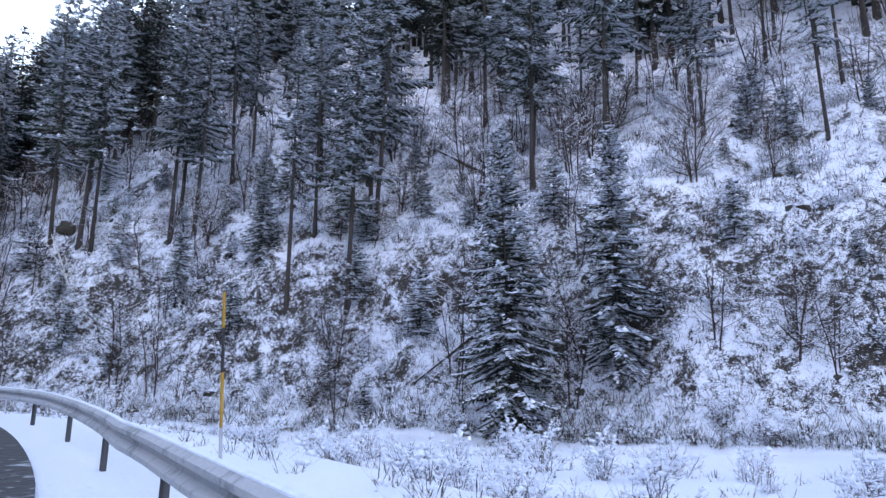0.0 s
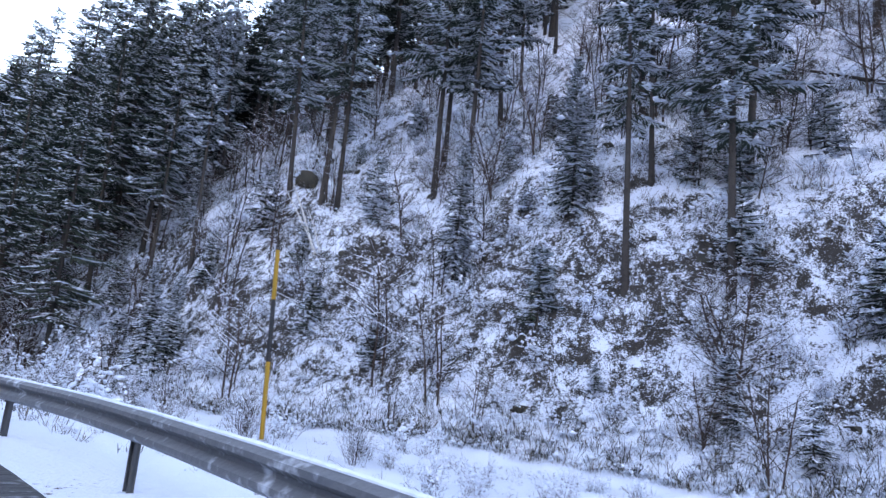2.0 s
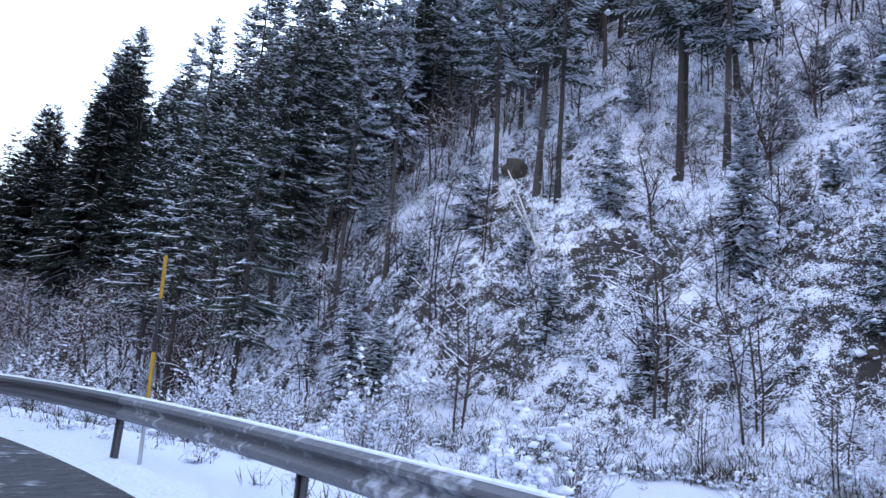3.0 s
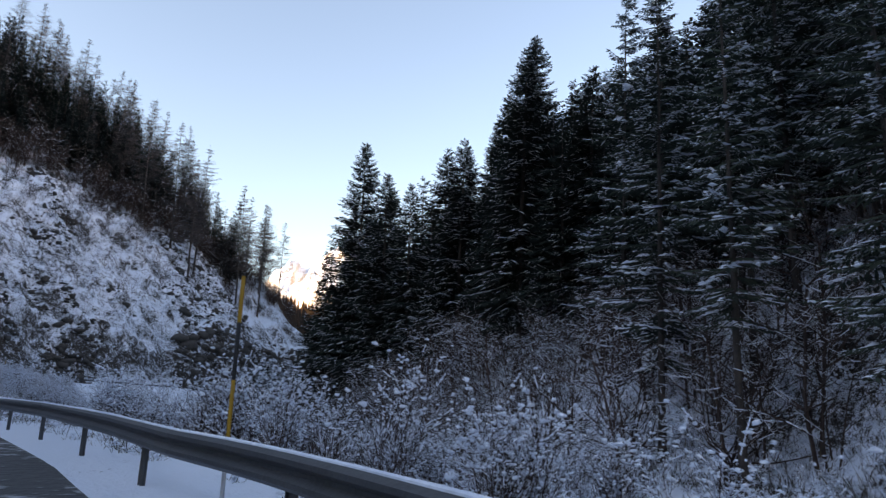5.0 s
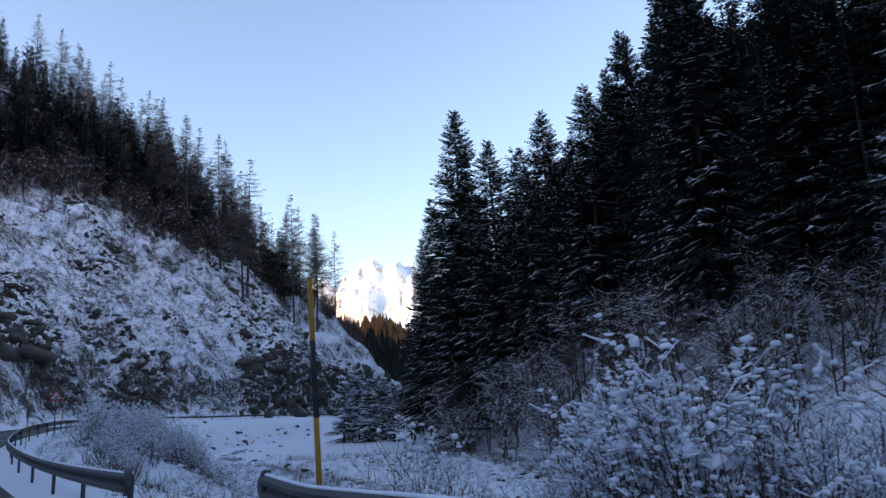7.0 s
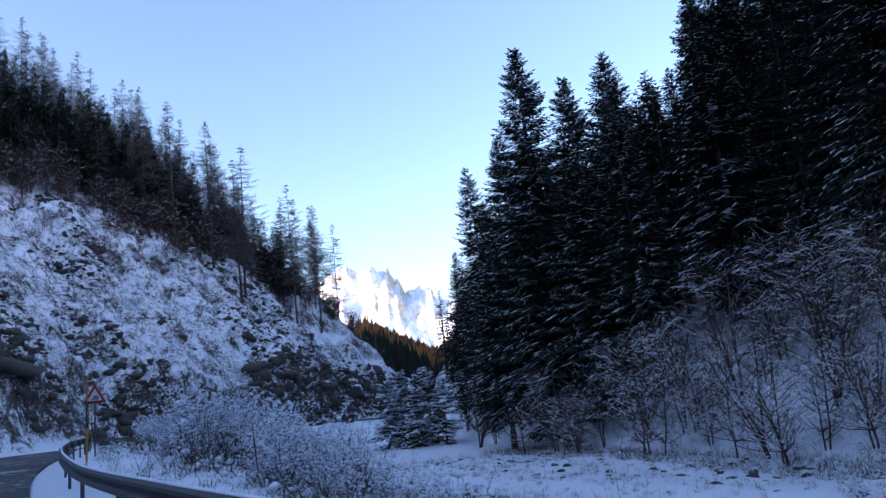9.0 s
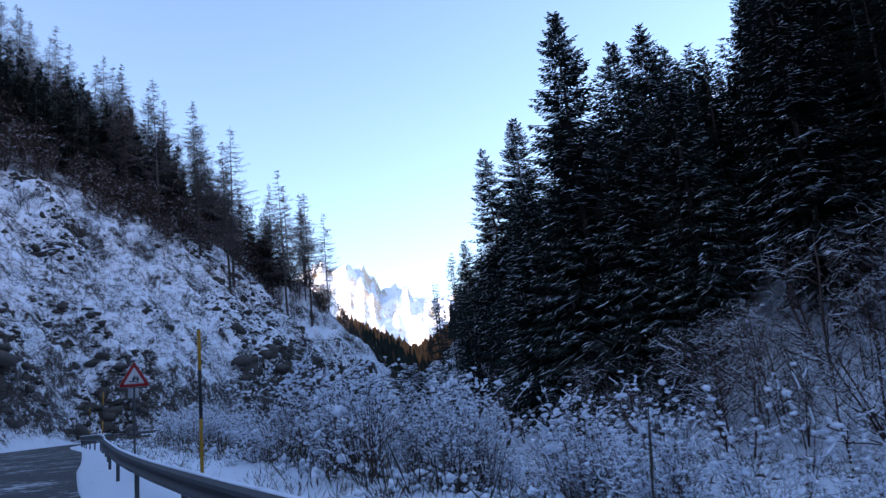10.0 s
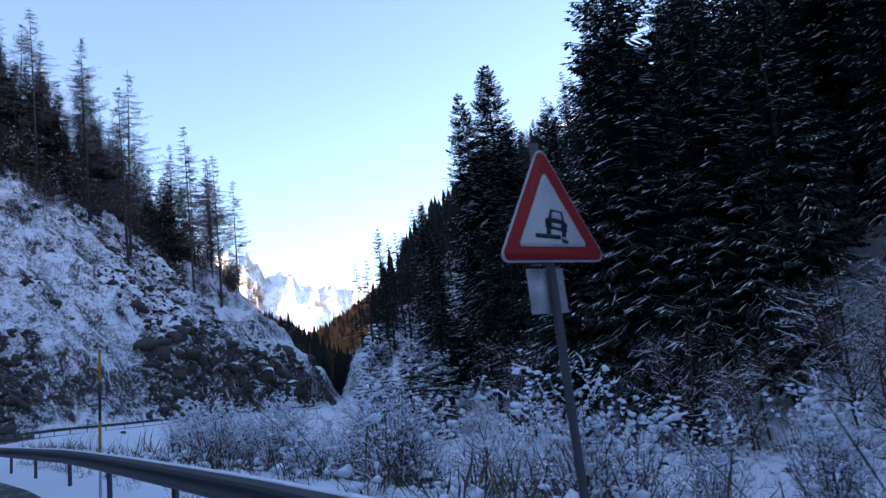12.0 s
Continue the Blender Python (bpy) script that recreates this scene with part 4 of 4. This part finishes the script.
undergrowth("undergrowth", 15000, on_slope(-58, 42, 0.5, 28), 301, "dead twigs and heath poking through snow on the slope", 0.6)
undergrowth("undergrowth", 2200, on_slope(40, 110, -6, 14), 302, "dark stones and dead stems in the stream bank's snow", 0.6)
undergrowth("undergrowth", 4200, on_verge(-10, 150, 3.4, 22), 303, "dry grass and weeds poking through the verge's snow", 0.3)
undergrowth("undergrowth", 2400, on_slope(52, 110, -26, 3), 305, "dead stems and tussocks poking through the valley floor's snow", 0.4)
undergrowth("undergrowth", 1500, on_verge(92, 165, 5, 28), 306, "stones and dead stems in the snow below the road", 0.6)
undergrowth("undergrowth", 4200, on_spur, 304, "scrub and tufts on the rocky spur", 1.2)


def rock(seed, label, mat=STONE, kind="rock"):
    """An angular boulder with a cap of snow."""
    rng = np.random.default_rng(seed)
    bm = bmesh.new()
    bmesh.ops.create_icosphere(bm, subdivisions=3, radius=0.5)
    cuts = [(Vector(rng.normal(0, 1, 3)).normalized(), rng.uniform(0.2, 0.4)) for _ in range(15)]
    off = Vector(rng.uniform(0, 50, 3))
    for v in bm.verts:
        for n, d in cuts:
            over = v.co.dot(n) - d
            if over > 0:
                v.co -= n * over
        v.co *= 1 + 0.1 * noise.noise(v.co * 3 + off) + 0.12 * noise.noise(v.co * 9 - off)
        v.co.z *= 0.75
    v, f = np.array([p.co[:] for p in bm.verts]), np.array([[q.index for q in p.verts] for p in bm.faces])
    bm.free()
    root = new(kind if kind == "rock" else "earth_bank")
    g = Geo()
    g.add(v, f)
    part("stone" if kind == "rock" else "bare_soil", g, mat, root, smooth=False)
    top = v[f].mean(1)[:, 2] > 0.2 + 0.08 * rng.random(len(f))
    g = Geo()
    lift = v * [1.04, 1.04, 1.02] + [0, 0, 0.05]
    g.add(lift, f[top])
    tagged(part("snow_cap", g, SNOW, root, "cap of fresh snow"), kind="stuff")
    return tagged(root, label, "rock" if kind == "rock" else "earth bank")


rocks = [tall(rock(500 + i, "dark angular boulder with a cap of snow"), 0.75) for i in range(4)]
rng_rock = np.random.default_rng(61)
banks = [tall(rock(520 + i, "dark bare earth bank under a lip of snow", HEATH, "earth"), 0.75) for i in range(3)]
for i in range(80):
    y = rng_rock.uniform(-50, 34)
    x = np.interp(y, RIGHT_C[:, 1], RIGHT_C[:, 0]) + rng_rock.uniform(2.2, 18)
    k = rng_rock.uniform(0.5, 1.3)
    plant(banks[i % 3], float(x), float(y), k, "", "earth banks on the slope", sink=0.55 * k)
for i in range(60):
    y = rng_rock.uniform(92, 168)
    x = np.interp(y, STREAM_C[:, 1], STREAM_C[:, 0]) + rng_rock.normal(0, 3.0)
    plant(rocks[i % 4], float(x), float(y), rng_rock.uniform(0.4, 1.1), "", "stones in the stream bed", sink=0.1)
for i in range(40):
    y = rng_rock.uniform(-48, 30)
    x = np.interp(y, RIGHT_C[:, 1], RIGHT_C[:, 0]) + rng_rock.uniform(0.3, 16)
    plant(rocks[i % 4], float(x), float(y), rng_rock.uniform(0.3, 0.75), "", "boulders on the slope", sink=0.25)
for i in range(130):
    y = rng_rock.uniform(56, 104)
    x = np.interp(y, RIGHT_C[:, 1], RIGHT_C[:, 0]) - rng_rock.uniform(1, 15)
    plant(rocks[i % 4], float(x), float(y), rng_rock.uniform(0.3, 0.85), "", "stones in the stream bed", sink=0.1)
crags = [tall(rock(540 + i, "dark rock ledge breaking through the spur's snow"), 0.75) for i in range(3)]
for i in range(60):
    n, q = rng_rock.uniform(1, 44), rng_rock.random()
    s_along = -34 + q * (120 - 0.77 * n)
    x, y = -67 - 0.886 * n + 0.464 * s_along, 158 + 0.464 * n + 0.886 * s_along
    k = rng_rock.uniform(0.6, 1.5)
    plant(crags[i % 3], float(x), float(y), k, "", "rock ledges on the spur", sink=0.5 * k)


def outcrops(n, seed, reach, mean, least, label):
    """Small broken ledges, too many to count, in loose bands across the spur."""
    rng = np.random.default_rng(seed)
    a, q = rng.uniform(0.3, reach, n * 6), rng.random(n * 6)
    along = -45 + q * (135 - 0.77 * a)
    x, y = -67 - 0.886 * a + 0.464 * along, 158 + 0.464 * a + 0.886 * along
    keep = np.flatnonzero(fbm(x, y, 13.0, 2, 91) + 0.6 * fbm(x, y, 4.0, 2, 95) - 0.004 * a > least)[:n]
    x, y = x[keep], y[keep]
    k = len(x)
    size = rng.lognormal(mean, 0.55, (k, 1)) * np.stack([rng.uniform(0.5, 1.3, k), rng.uniform(0.7, 2.0, k), rng.uniform(0.4, 1.0, k)], 1)
    g = Geo()
    g.blobs(np.stack([x, y, lie(x, y) - 0.05], 1), size, rng, 1, 0.55)
    tagged(new("rock_ledges", g.mesh("rock_ledges", STONE, False)), label, "rocks", kind="stuff")


outcrops(3000, 97, 44, -1.1, 0.07, "small dark ledges and stones breaking through the spur's snow")
outcrops(1300, 99, 7, -0.75, -0.05, "broken dark rock face above the road")
for i, (x, y, k) in enumerate([(-37.6, 219, 5.5), (-42.5, 211, 5.0), (-35.2, 226, 6.0), (-47.5, 203, 3.6), (-59.5, 188, 2.8)]):
    plant(crags[i % 3], x, y, k, "large dark rock overhanging at the spur's foot", "rock ledges on the spur", sink=0.3 * k)


def fallen_trunk(a, b, r, label):
    """A dead trunk lying along the slope, with branch stubs and snow on it."""
    rng = np.random.default_rng(int(abs(a[0]) * 10))
    t = np.linspace(0, 1, 8)
    line = np.array([[a[0] + (b[0] - a[0]) * q, a[1] + (b[1] - a[1]) * q, ground_at(a[0] + (b[0] - a[0]) * q, a[1] + (b[1] - a[1]) * q)] for q in t])
    line[:, 2] = np.maximum(line[:, 2], np.interp(t, [0, 1], line[[0, -1], 2])) + r * 0.8
    root = new("fallen_trunk")
    g = Geo()
    g.tube(line, r * (1.1 - 0.6 * t), 8)
    part("trunk", g, BARK, root)
    for i in (2, 4, 5):
        g = Geo()
        d = rng.normal(0, 1, 3) * [0.5, 0.5, 0.2] + [0, 0, 0.7]
        g.tube([line[i], line[i] + d * 0.5, line[i] + d], [r * 0.3, r * 0.2, r * 0.08], 5)
        part("stub", g, BARK, root)
    g = Geo()
    g.tube(line + [0, 0, r * 0.75], r * 0.55 * (1.1 - 0.6 * t), 6)
    part("snow_cap", g, SNOW, root, "ridge of fresh snow")
    return tagged(root, label, "fallen tree")


fallen_trunk((47.2, -23.0), (50.2, -16.2), 0.16, "dead trunk fallen across the snowy slope")
fallen_trunk((38.5, -28.0), (36.2, -24.5), 0.10, "broken stem lying at the foot of the slope")


def root_plate(x, y, size):
    """The upturned roots and earth of a fallen tree."""
    rng = np.random.default_rng(77)
    root = new("root_plate")
    g = Geo()
    a = np.linspace(0, 2 * np.pi, 18)[:-1]
    r = size * rng.uniform(0.7, 1.1, 17)
    front = np.stack([np.cos(a) * r, -0.15 + 0 * a, np.sin(a) * r], 1)
    v = np.vstack([front, front * [0.8, 1, 0.8] + [0, 0.45, 0], [[0, -0.3, 0]], [[0, 0.4, 0]]])
    f = [(i, (i + 1) % 17, 34) for i in range(17)] + [((i + 1) % 17 + 17, i + 17, 35) for i in range(17)]
    f += [(i + 17, (i + 1) % 17 + 17, (i + 1) % 17) for i in range(17)] + [(i + 17, (i + 1) % 17, i) for i in range(17)]
    g.add(v, f)
    part("earth", g, HEATH, root)
    for i in range(9):
        b = rng.uniform(0, 2 * np.pi)
        d = np.array([np.cos(b), rng.uniform(-0.5, 0.2), np.sin(b)])
        g = Geo()
        g.tube([d * size * 0.6, d * size * 1.1 + rng.normal(0, 0.1, 3), d * size * 1.5 + rng.normal(0, 0.2, 3)], [0.06, 0.04, 0.015], 5)
        part("root", g, BARK, root)
    root.matrix_basis = pose(x, y, ground_at(x, y) + size * 0.55, -12, 0, -40)
    return tagged(root, "dark upturned root plate of a fallen tree", "tree root")


root_plate(30.9, 8.7, 0.8)


def leaning_birch(x, y, label):
    root = new("birch")
    z = ground_at(x, y) - 0.2
    for i, (dx, dy, h, r) in enumerate([(-1.4, 1.3, 4.6, 0.075), (-1.9, 1.5, 4.0, 0.06), (-0.9, 0.6, 2.9, 0.05)]):
        g = Geo()
        t = np.linspace(0, 1, 6)[:, None]
        g.tube(np.array([x + 0.15 * i, y - 0.1 * i, z]) + t * [dx, dy, h] + np.sin(t * 3) * [0.08, -0.05, 0], r * (1.05 - 0.6 * t[:, 0]), 7)
        part("stem", g, BIRCH, root, "pale birch bark")
    return tagged(root, label, "tree")


leaning_birch(29.8, 4.6, "leaning cluster of thin pale birch stems")


# ---------------------------------------------------------------- far woods
def far_wood(name, n, pick, h0, h1, mat, seed, label):
    rng = np.random.default_rng(seed)
    x, y = pick(rng, n)
    z = lie(x, y)
    g = Geo()
    h = rng.uniform(h0, h1, n)
    for i in range(3):
        a = rng.uniform(0, np.pi, n)
        lo, hi, w = (0.12, 0.36, 0.62)[i], (0.55, 0.8, 1.0)[i], (0.19, 0.14, 0.08)[i]
        for b in (a, a + np.pi / 2):
            q = np.stack([np.cos(b), np.sin(b), 0 * b], 1) * (h * w)[:, None]
            c0, c1 = np.stack([x, y, z + h * lo], 1), np.stack([x, y, z + h * hi], 1)
            g.quads(c0 - q, c0 - [[0, 0, 0.6]], c0 + q, c1)
    t = np.stack([0.3 + 0 * x, 0 * x, 0 * x], 1)
    g.quads(np.stack([x, y, z - 1], 1) - t, np.stack([x, y, z - 1], 1) + t, np.stack([x, y, z + h], 1), np.stack([x, y, z + h * 0.7], 1))
    tagged(new(name, g.mesh(name, mat)), label, "forest", kind="stuff")


def back_spur(rng, n):
    return rng.uniform(-150, 0, n), rng.uniform(285, 440, n)


far_wood("forest", 1800, back_spur, 6, 13, BROWN_WOOD, 401, "brown leafless wood on a spur up the valley")
far_wood("forest", 2600, lambda rng, n: (rng.uniform(-70, 190, n), rng.uniform(585, 720, n)), 8, 15, BROWN_WOOD, 403, "grey-brown leafless wood on the valley's far shoulder")
far_wood("forest", 900, lambda rng, n: (np.interp(np.linspace(250, 480, n), RIGHT_C[:, 1], RIGHT_C[:, 0]) + rng.uniform(-4, 90, n), np.linspace(250, 480, n)), 10, 17, NEEDLES, 404, "dark conifers on the shaded valley side")
far_wood("forest", 2200, lambda rng, n: (rng.uniform(-190, 60, n), rng.uniform(520, 760, n)), 9, 17, RUST, 402, "sunlit rust-coloured larch wood far up the valley")


# ---------------------------------------------------------------- guardrails
def rail_profile():
    pts = [(0.00, 0.75), (0.028, 0.735), (0.078, 0.70), (0.078, 0.66), (0.012, 0.615), (0.012, 0.58), (0.078, 0.535), (0.078, 0.495), (0.028, 0.46), (0.0, 0.445)]
    return pts + [(a - 0.012, b) for a, b in reversed(pts)]


def extrude(geo, s, lateral, profile, inward=-1):
    """Runs a closed profile (across, up) along the road at a lateral distance."""
    x, y, z, a = beside(s, rail_side(s) + lateral)
    nx, ny = np.sin(a), -np.cos(a)
    rings = [np.stack([x + inward * p * nx, y + inward * p * ny, z + q], 1) for p, q in profile]
    for i in range(len(profile)):
        u, v = rings[i], rings[(i + 1) % len(profile)]
        geo.quads(u[:-1], u[1:], v[1:], v[:-1])
    for e in (0, -1):
        k = len(profile) // 2
        q = [r[e] for r in rings]
        m = len(profile)
        for i in range(k - 1):
            geo.quads(q[i][None], q[i + 1][None], q[m - 2 - i][None], q[m - 1 - i][None])


def guardrail(s0, s1, label):
    root = tagged(new("guardrail"), label, "guardrail", "guardrails")
    rng = np.random.default_rng(int(s0 + 500))
    s = s0
    while s < s1 - 0.1:
        e = min(s + 4.0, s1)
        run = np.linspace(s - 0.12, e, 7)
        g = Geo()
        extrude(g, run, 0.004 * (int(s / 4) % 2), rail_profile())
        part("beam", g, FROSTED if s < 22 else PATCHY if s < 38 else STEEL, root, "frost-whitened steel beam" if s < 22 else "steel beam with patches of frost" if s < 38 else "", smooth=False)
        g = Geo()
        for k in range(5):
            p = np.linspace(s + 0.8 * k, min(s + 0.8 * k + 0.8, e), 3)
            h = rng.uniform(0.003, 0.013)
            extrude(g, p, 0.0, [(-0.016, 0.752), (-0.018, 0.752 + h * 0.6), (0.0, 0.752 + h), (0.022, 0.745 + h * 0.5), (0.026, 0.737), (0.01, 0.746)])
        part("snow_cap", g, SNOW, root, "thin crust of snow along the top")
        x, y, z, a = (float(v) for v in beside(s + 0.25, rail_side(s + 0.25) + 0.13))
        g = Geo()
        prism(g, [(-0.05, -1.1), (0.05, -1.1), (0.05, 0.70), (-0.05, 0.70)], -0.006, 0.006)
        box(g, (-0.05, 0.006, -1.1), (-0.042, 0.06, 0.70))
        box(g, (0.042, 0.006, -1.1), (0.05, 0.06, 0.70))
        post = part("post", g, STEEL, root, smooth=False)
        post.matrix_basis = Matrix.Translation((x, y, z)) @ Matrix.Rotation(a, 4, "Z")
        g = Geo()
        box(g, (-0.045, -0.125, 0.50), (0.045, -0.006, 0.70))
        spacer = part("spacer", g, STEEL, root, smooth=False)
        spacer.matrix_basis = post.matrix_basis @ Matrix.Rotation(math.pi, 4, "Z")
        s = e
    for e, way in ((s0, -1), (s1, 1)):
        x, y, z, a = (float(v) for v in beside(e, rail_side(e)))
        g = Geo()
        k = 9
        arc = [(way * 0.16 * math.sin(math.pi * i / (k - 1)), 0.43 + 0.36 * i / (k - 1)) for i in range(k)]
        prism(g, arc, -0.05, 0.05)
        end = part("end_piece", g, STEEL, root, smooth=False)
        end.matrix_basis = Matrix.Translation((x, y, z)) @ Matrix.Rotation(a, 4, "Z")
    return root


guardrail(-26.0, 77.3, "galvanised W-beam guardrail with a crust of snow")
guardrail(80.8, 284.0, "galvanised W-beam guardrail following the bend below the spur")

strip("wall_roadside", 152, 286, 0.22, 0.6, -0.12, STONE, "low grey stone wall carrying the road's edge", "wall", 1.9)


# ---------------------------------------------------------------- snow poles
def snow_pole():
    root = new("snow_pole")
    bands = [(-0.9, 0.5, PLATE), (0.5, 1.3, YELLOW), (1.3, 1.98, BLACK), (1.98, 2.55, YELLOW)]
    for z0, z1, mat in bands:
        g = Geo()
        g.tube([(0, 0, z0), (0, 0, (z0 + z1) / 2), (0, 0, z1)], [0.025] * 3, 12)
        part("band" if mat is not PLATE else "sleeve", g, mat, root, {"yellow_paint": "yellow band", "black_paint": "black band"}.get(mat.name, "grey lower sleeve"))
    g = Geo()
    g.tube([(0, 0, 2.55), (0, 0, 2.565)], [0.027, 0.02], 12)
    part("cap", g, BLACK, root)
    return tagged(root, "yellow and black snow pole standing behind the guardrail", "snow pole", "snow poles")


pole = snow_pole()
for i, (s, tx, ty) in enumerate([(10.15, 0, 9), (25.9, 1, 7), (37.75, 0, 5), (56.8, 0, 1), (75.3, -1, 2.5), (109.8, 0, -0.5), (133.7, 1, 0), (152.0, 0, 1), (212.0, 0, 1)]):
    x, y, z, a = (float(v) for v in beside(s, 3.6 if i == 1 else 2.8))
    m = Matrix.Translation((x, y, z)) @ Matrix.Rotation(a, 4, "Z") @ pose(0, 0, 0, tx, ty, 0)
    if i == 0:
        pole.matrix_basis = m
    else:
        copy_thing(pole, m)


# ---------------------------------------------------------------- warning sign
def warning_sign(x, y, bottom, turn):
    root = new("warning_sign")
    ground = ground_at(x, y)

    def triangle(half, z0, round_by, k=5):
        """Outline of a triangle with rounded corners, point up."""
        h = half * 3 ** 0.5
        c = [(-half + round_by * 3 ** 0.5, z0 + round_by), (half - round_by * 3 ** 0.5, z0 + round_by), (0, z0 + h - 2 * round_by)]
        out = []
        for (cx, cz), mid in zip(c, (210, 330, 90)):
            for i in range(k):
                a = radians(mid - 60 + 120 * i / (k - 1))
                out.append((cx + round_by * math.cos(a), cz + round_by * math.sin(a)))
        return out

    b = bottom
    g = Geo()
    prism(g, triangle(0.458, b - 0.006, 0.047), 0.0, 0.012)
    part("plate", g, PLATE, root, smooth=False)
    g = Geo()
    prism(g, triangle(0.44, b + 0.006, 0.042), -0.004, -0.0005)
    part("red_border", g, RED, root, "red reflective border", smooth=False)
    g = Geo()
    prism(g, triangle(0.29, b + 0.092, 0.02), -0.008, -0.0045)
    part("white_field", g, WHITE, root, "white reflective field", smooth=False)
    mid = b + 0.092

    def lean(pts, deg, cx, cz):
        c, s = 1.25 * math.cos(radians(deg)), 1.25 * math.sin(radians(deg))
        return [(cx + px * c - pz * s, cz + px * s + pz * c) for px, pz in pts]

    car = mid + 0.11
    g = Geo()
    prism(g, lean([(-0.07, 0), (0.07, 0), (0.075, 0.045), (0.052, 0.058), (0.04, 0.105), (-0.04, 0.105), (-0.052, 0.058), (-0.075, 0.045)], -10, 0.035, car), -0.011, -0.0085)
    for sx in (-0.064, 0.038):
        prism(g, lean([(sx, -0.03), (sx + 0.028, -0.03), (sx + 0.028, 0.004), (sx, 0.004)], -10, 0.035, car), -0.011, -0.0085)
    part("pictogram", g, BLACK, root, "black skidding car shape", smooth=False)
    for x0, x1, dz in ((-0.145, 0.055, 0.062), (0.07, 0.115, 0.03)):
        g = Geo()
        prism(g, [(x0, mid + dz), (x1, mid + dz - 0.014), (x1 + 0.012, mid + dz), (x1, mid + dz + 0.014), (x0, mid + dz + 0.026)], -0.011, -0.0085)
        part("skid_mark", g, BLACK, root, smooth=False)
    for pts in ([(-0.034, 0.06), (0.034, 0.06), (0.028, 0.094), (-0.028, 0.094)], [(-0.03, 0.014), (0.03, 0.014), (0.03, 0.034), (-0.03, 0.034)]):
        g = Geo()
        prism(g, lean(pts, -10, 0.035, car), -0.0125, -0.0112)
        part("window_shape", g, WHITE, root, smooth=False)
    g = Geo()
    g.tube([(0, 0.055, ground - 0.5), (0, 0.055, b), (0, 0.055, b + 0.80)], [0.03] * 3, 12)
    part("post", g, STEEL, root, "galvanised round post")
    for dz in (0.14, 0.5):
        g = Geo()
        box(g, (-0.12, 0.012, b + dz), (0.12, 0.024, b + dz + 0.04))
        box(g, (-0.045, 0.024, b + dz), (-0.034, 0.09, b + dz + 0.04))
        box(g, (0.034, 0.024, b + dz), (0.045, 0.09, b + dz + 0.04))
        part("bracket", g, STEEL, root, smooth=False)
    g = Geo()
    box(g, (-0.17, 0.09, b - 0.32), (0.13, 0.1, b - 0.03))
    part("back_plate", g, PLATE, root, "small plain grey plate clamped to the post", smooth=False)
    root.matrix_basis = pose(x, y, 0, 0, 0, turn)
    return tagged(root, "red-bordered triangular slippery-road sign on a grey post", "road sign")


warning_sign(-35.42, 58.87, 2.9, 20)
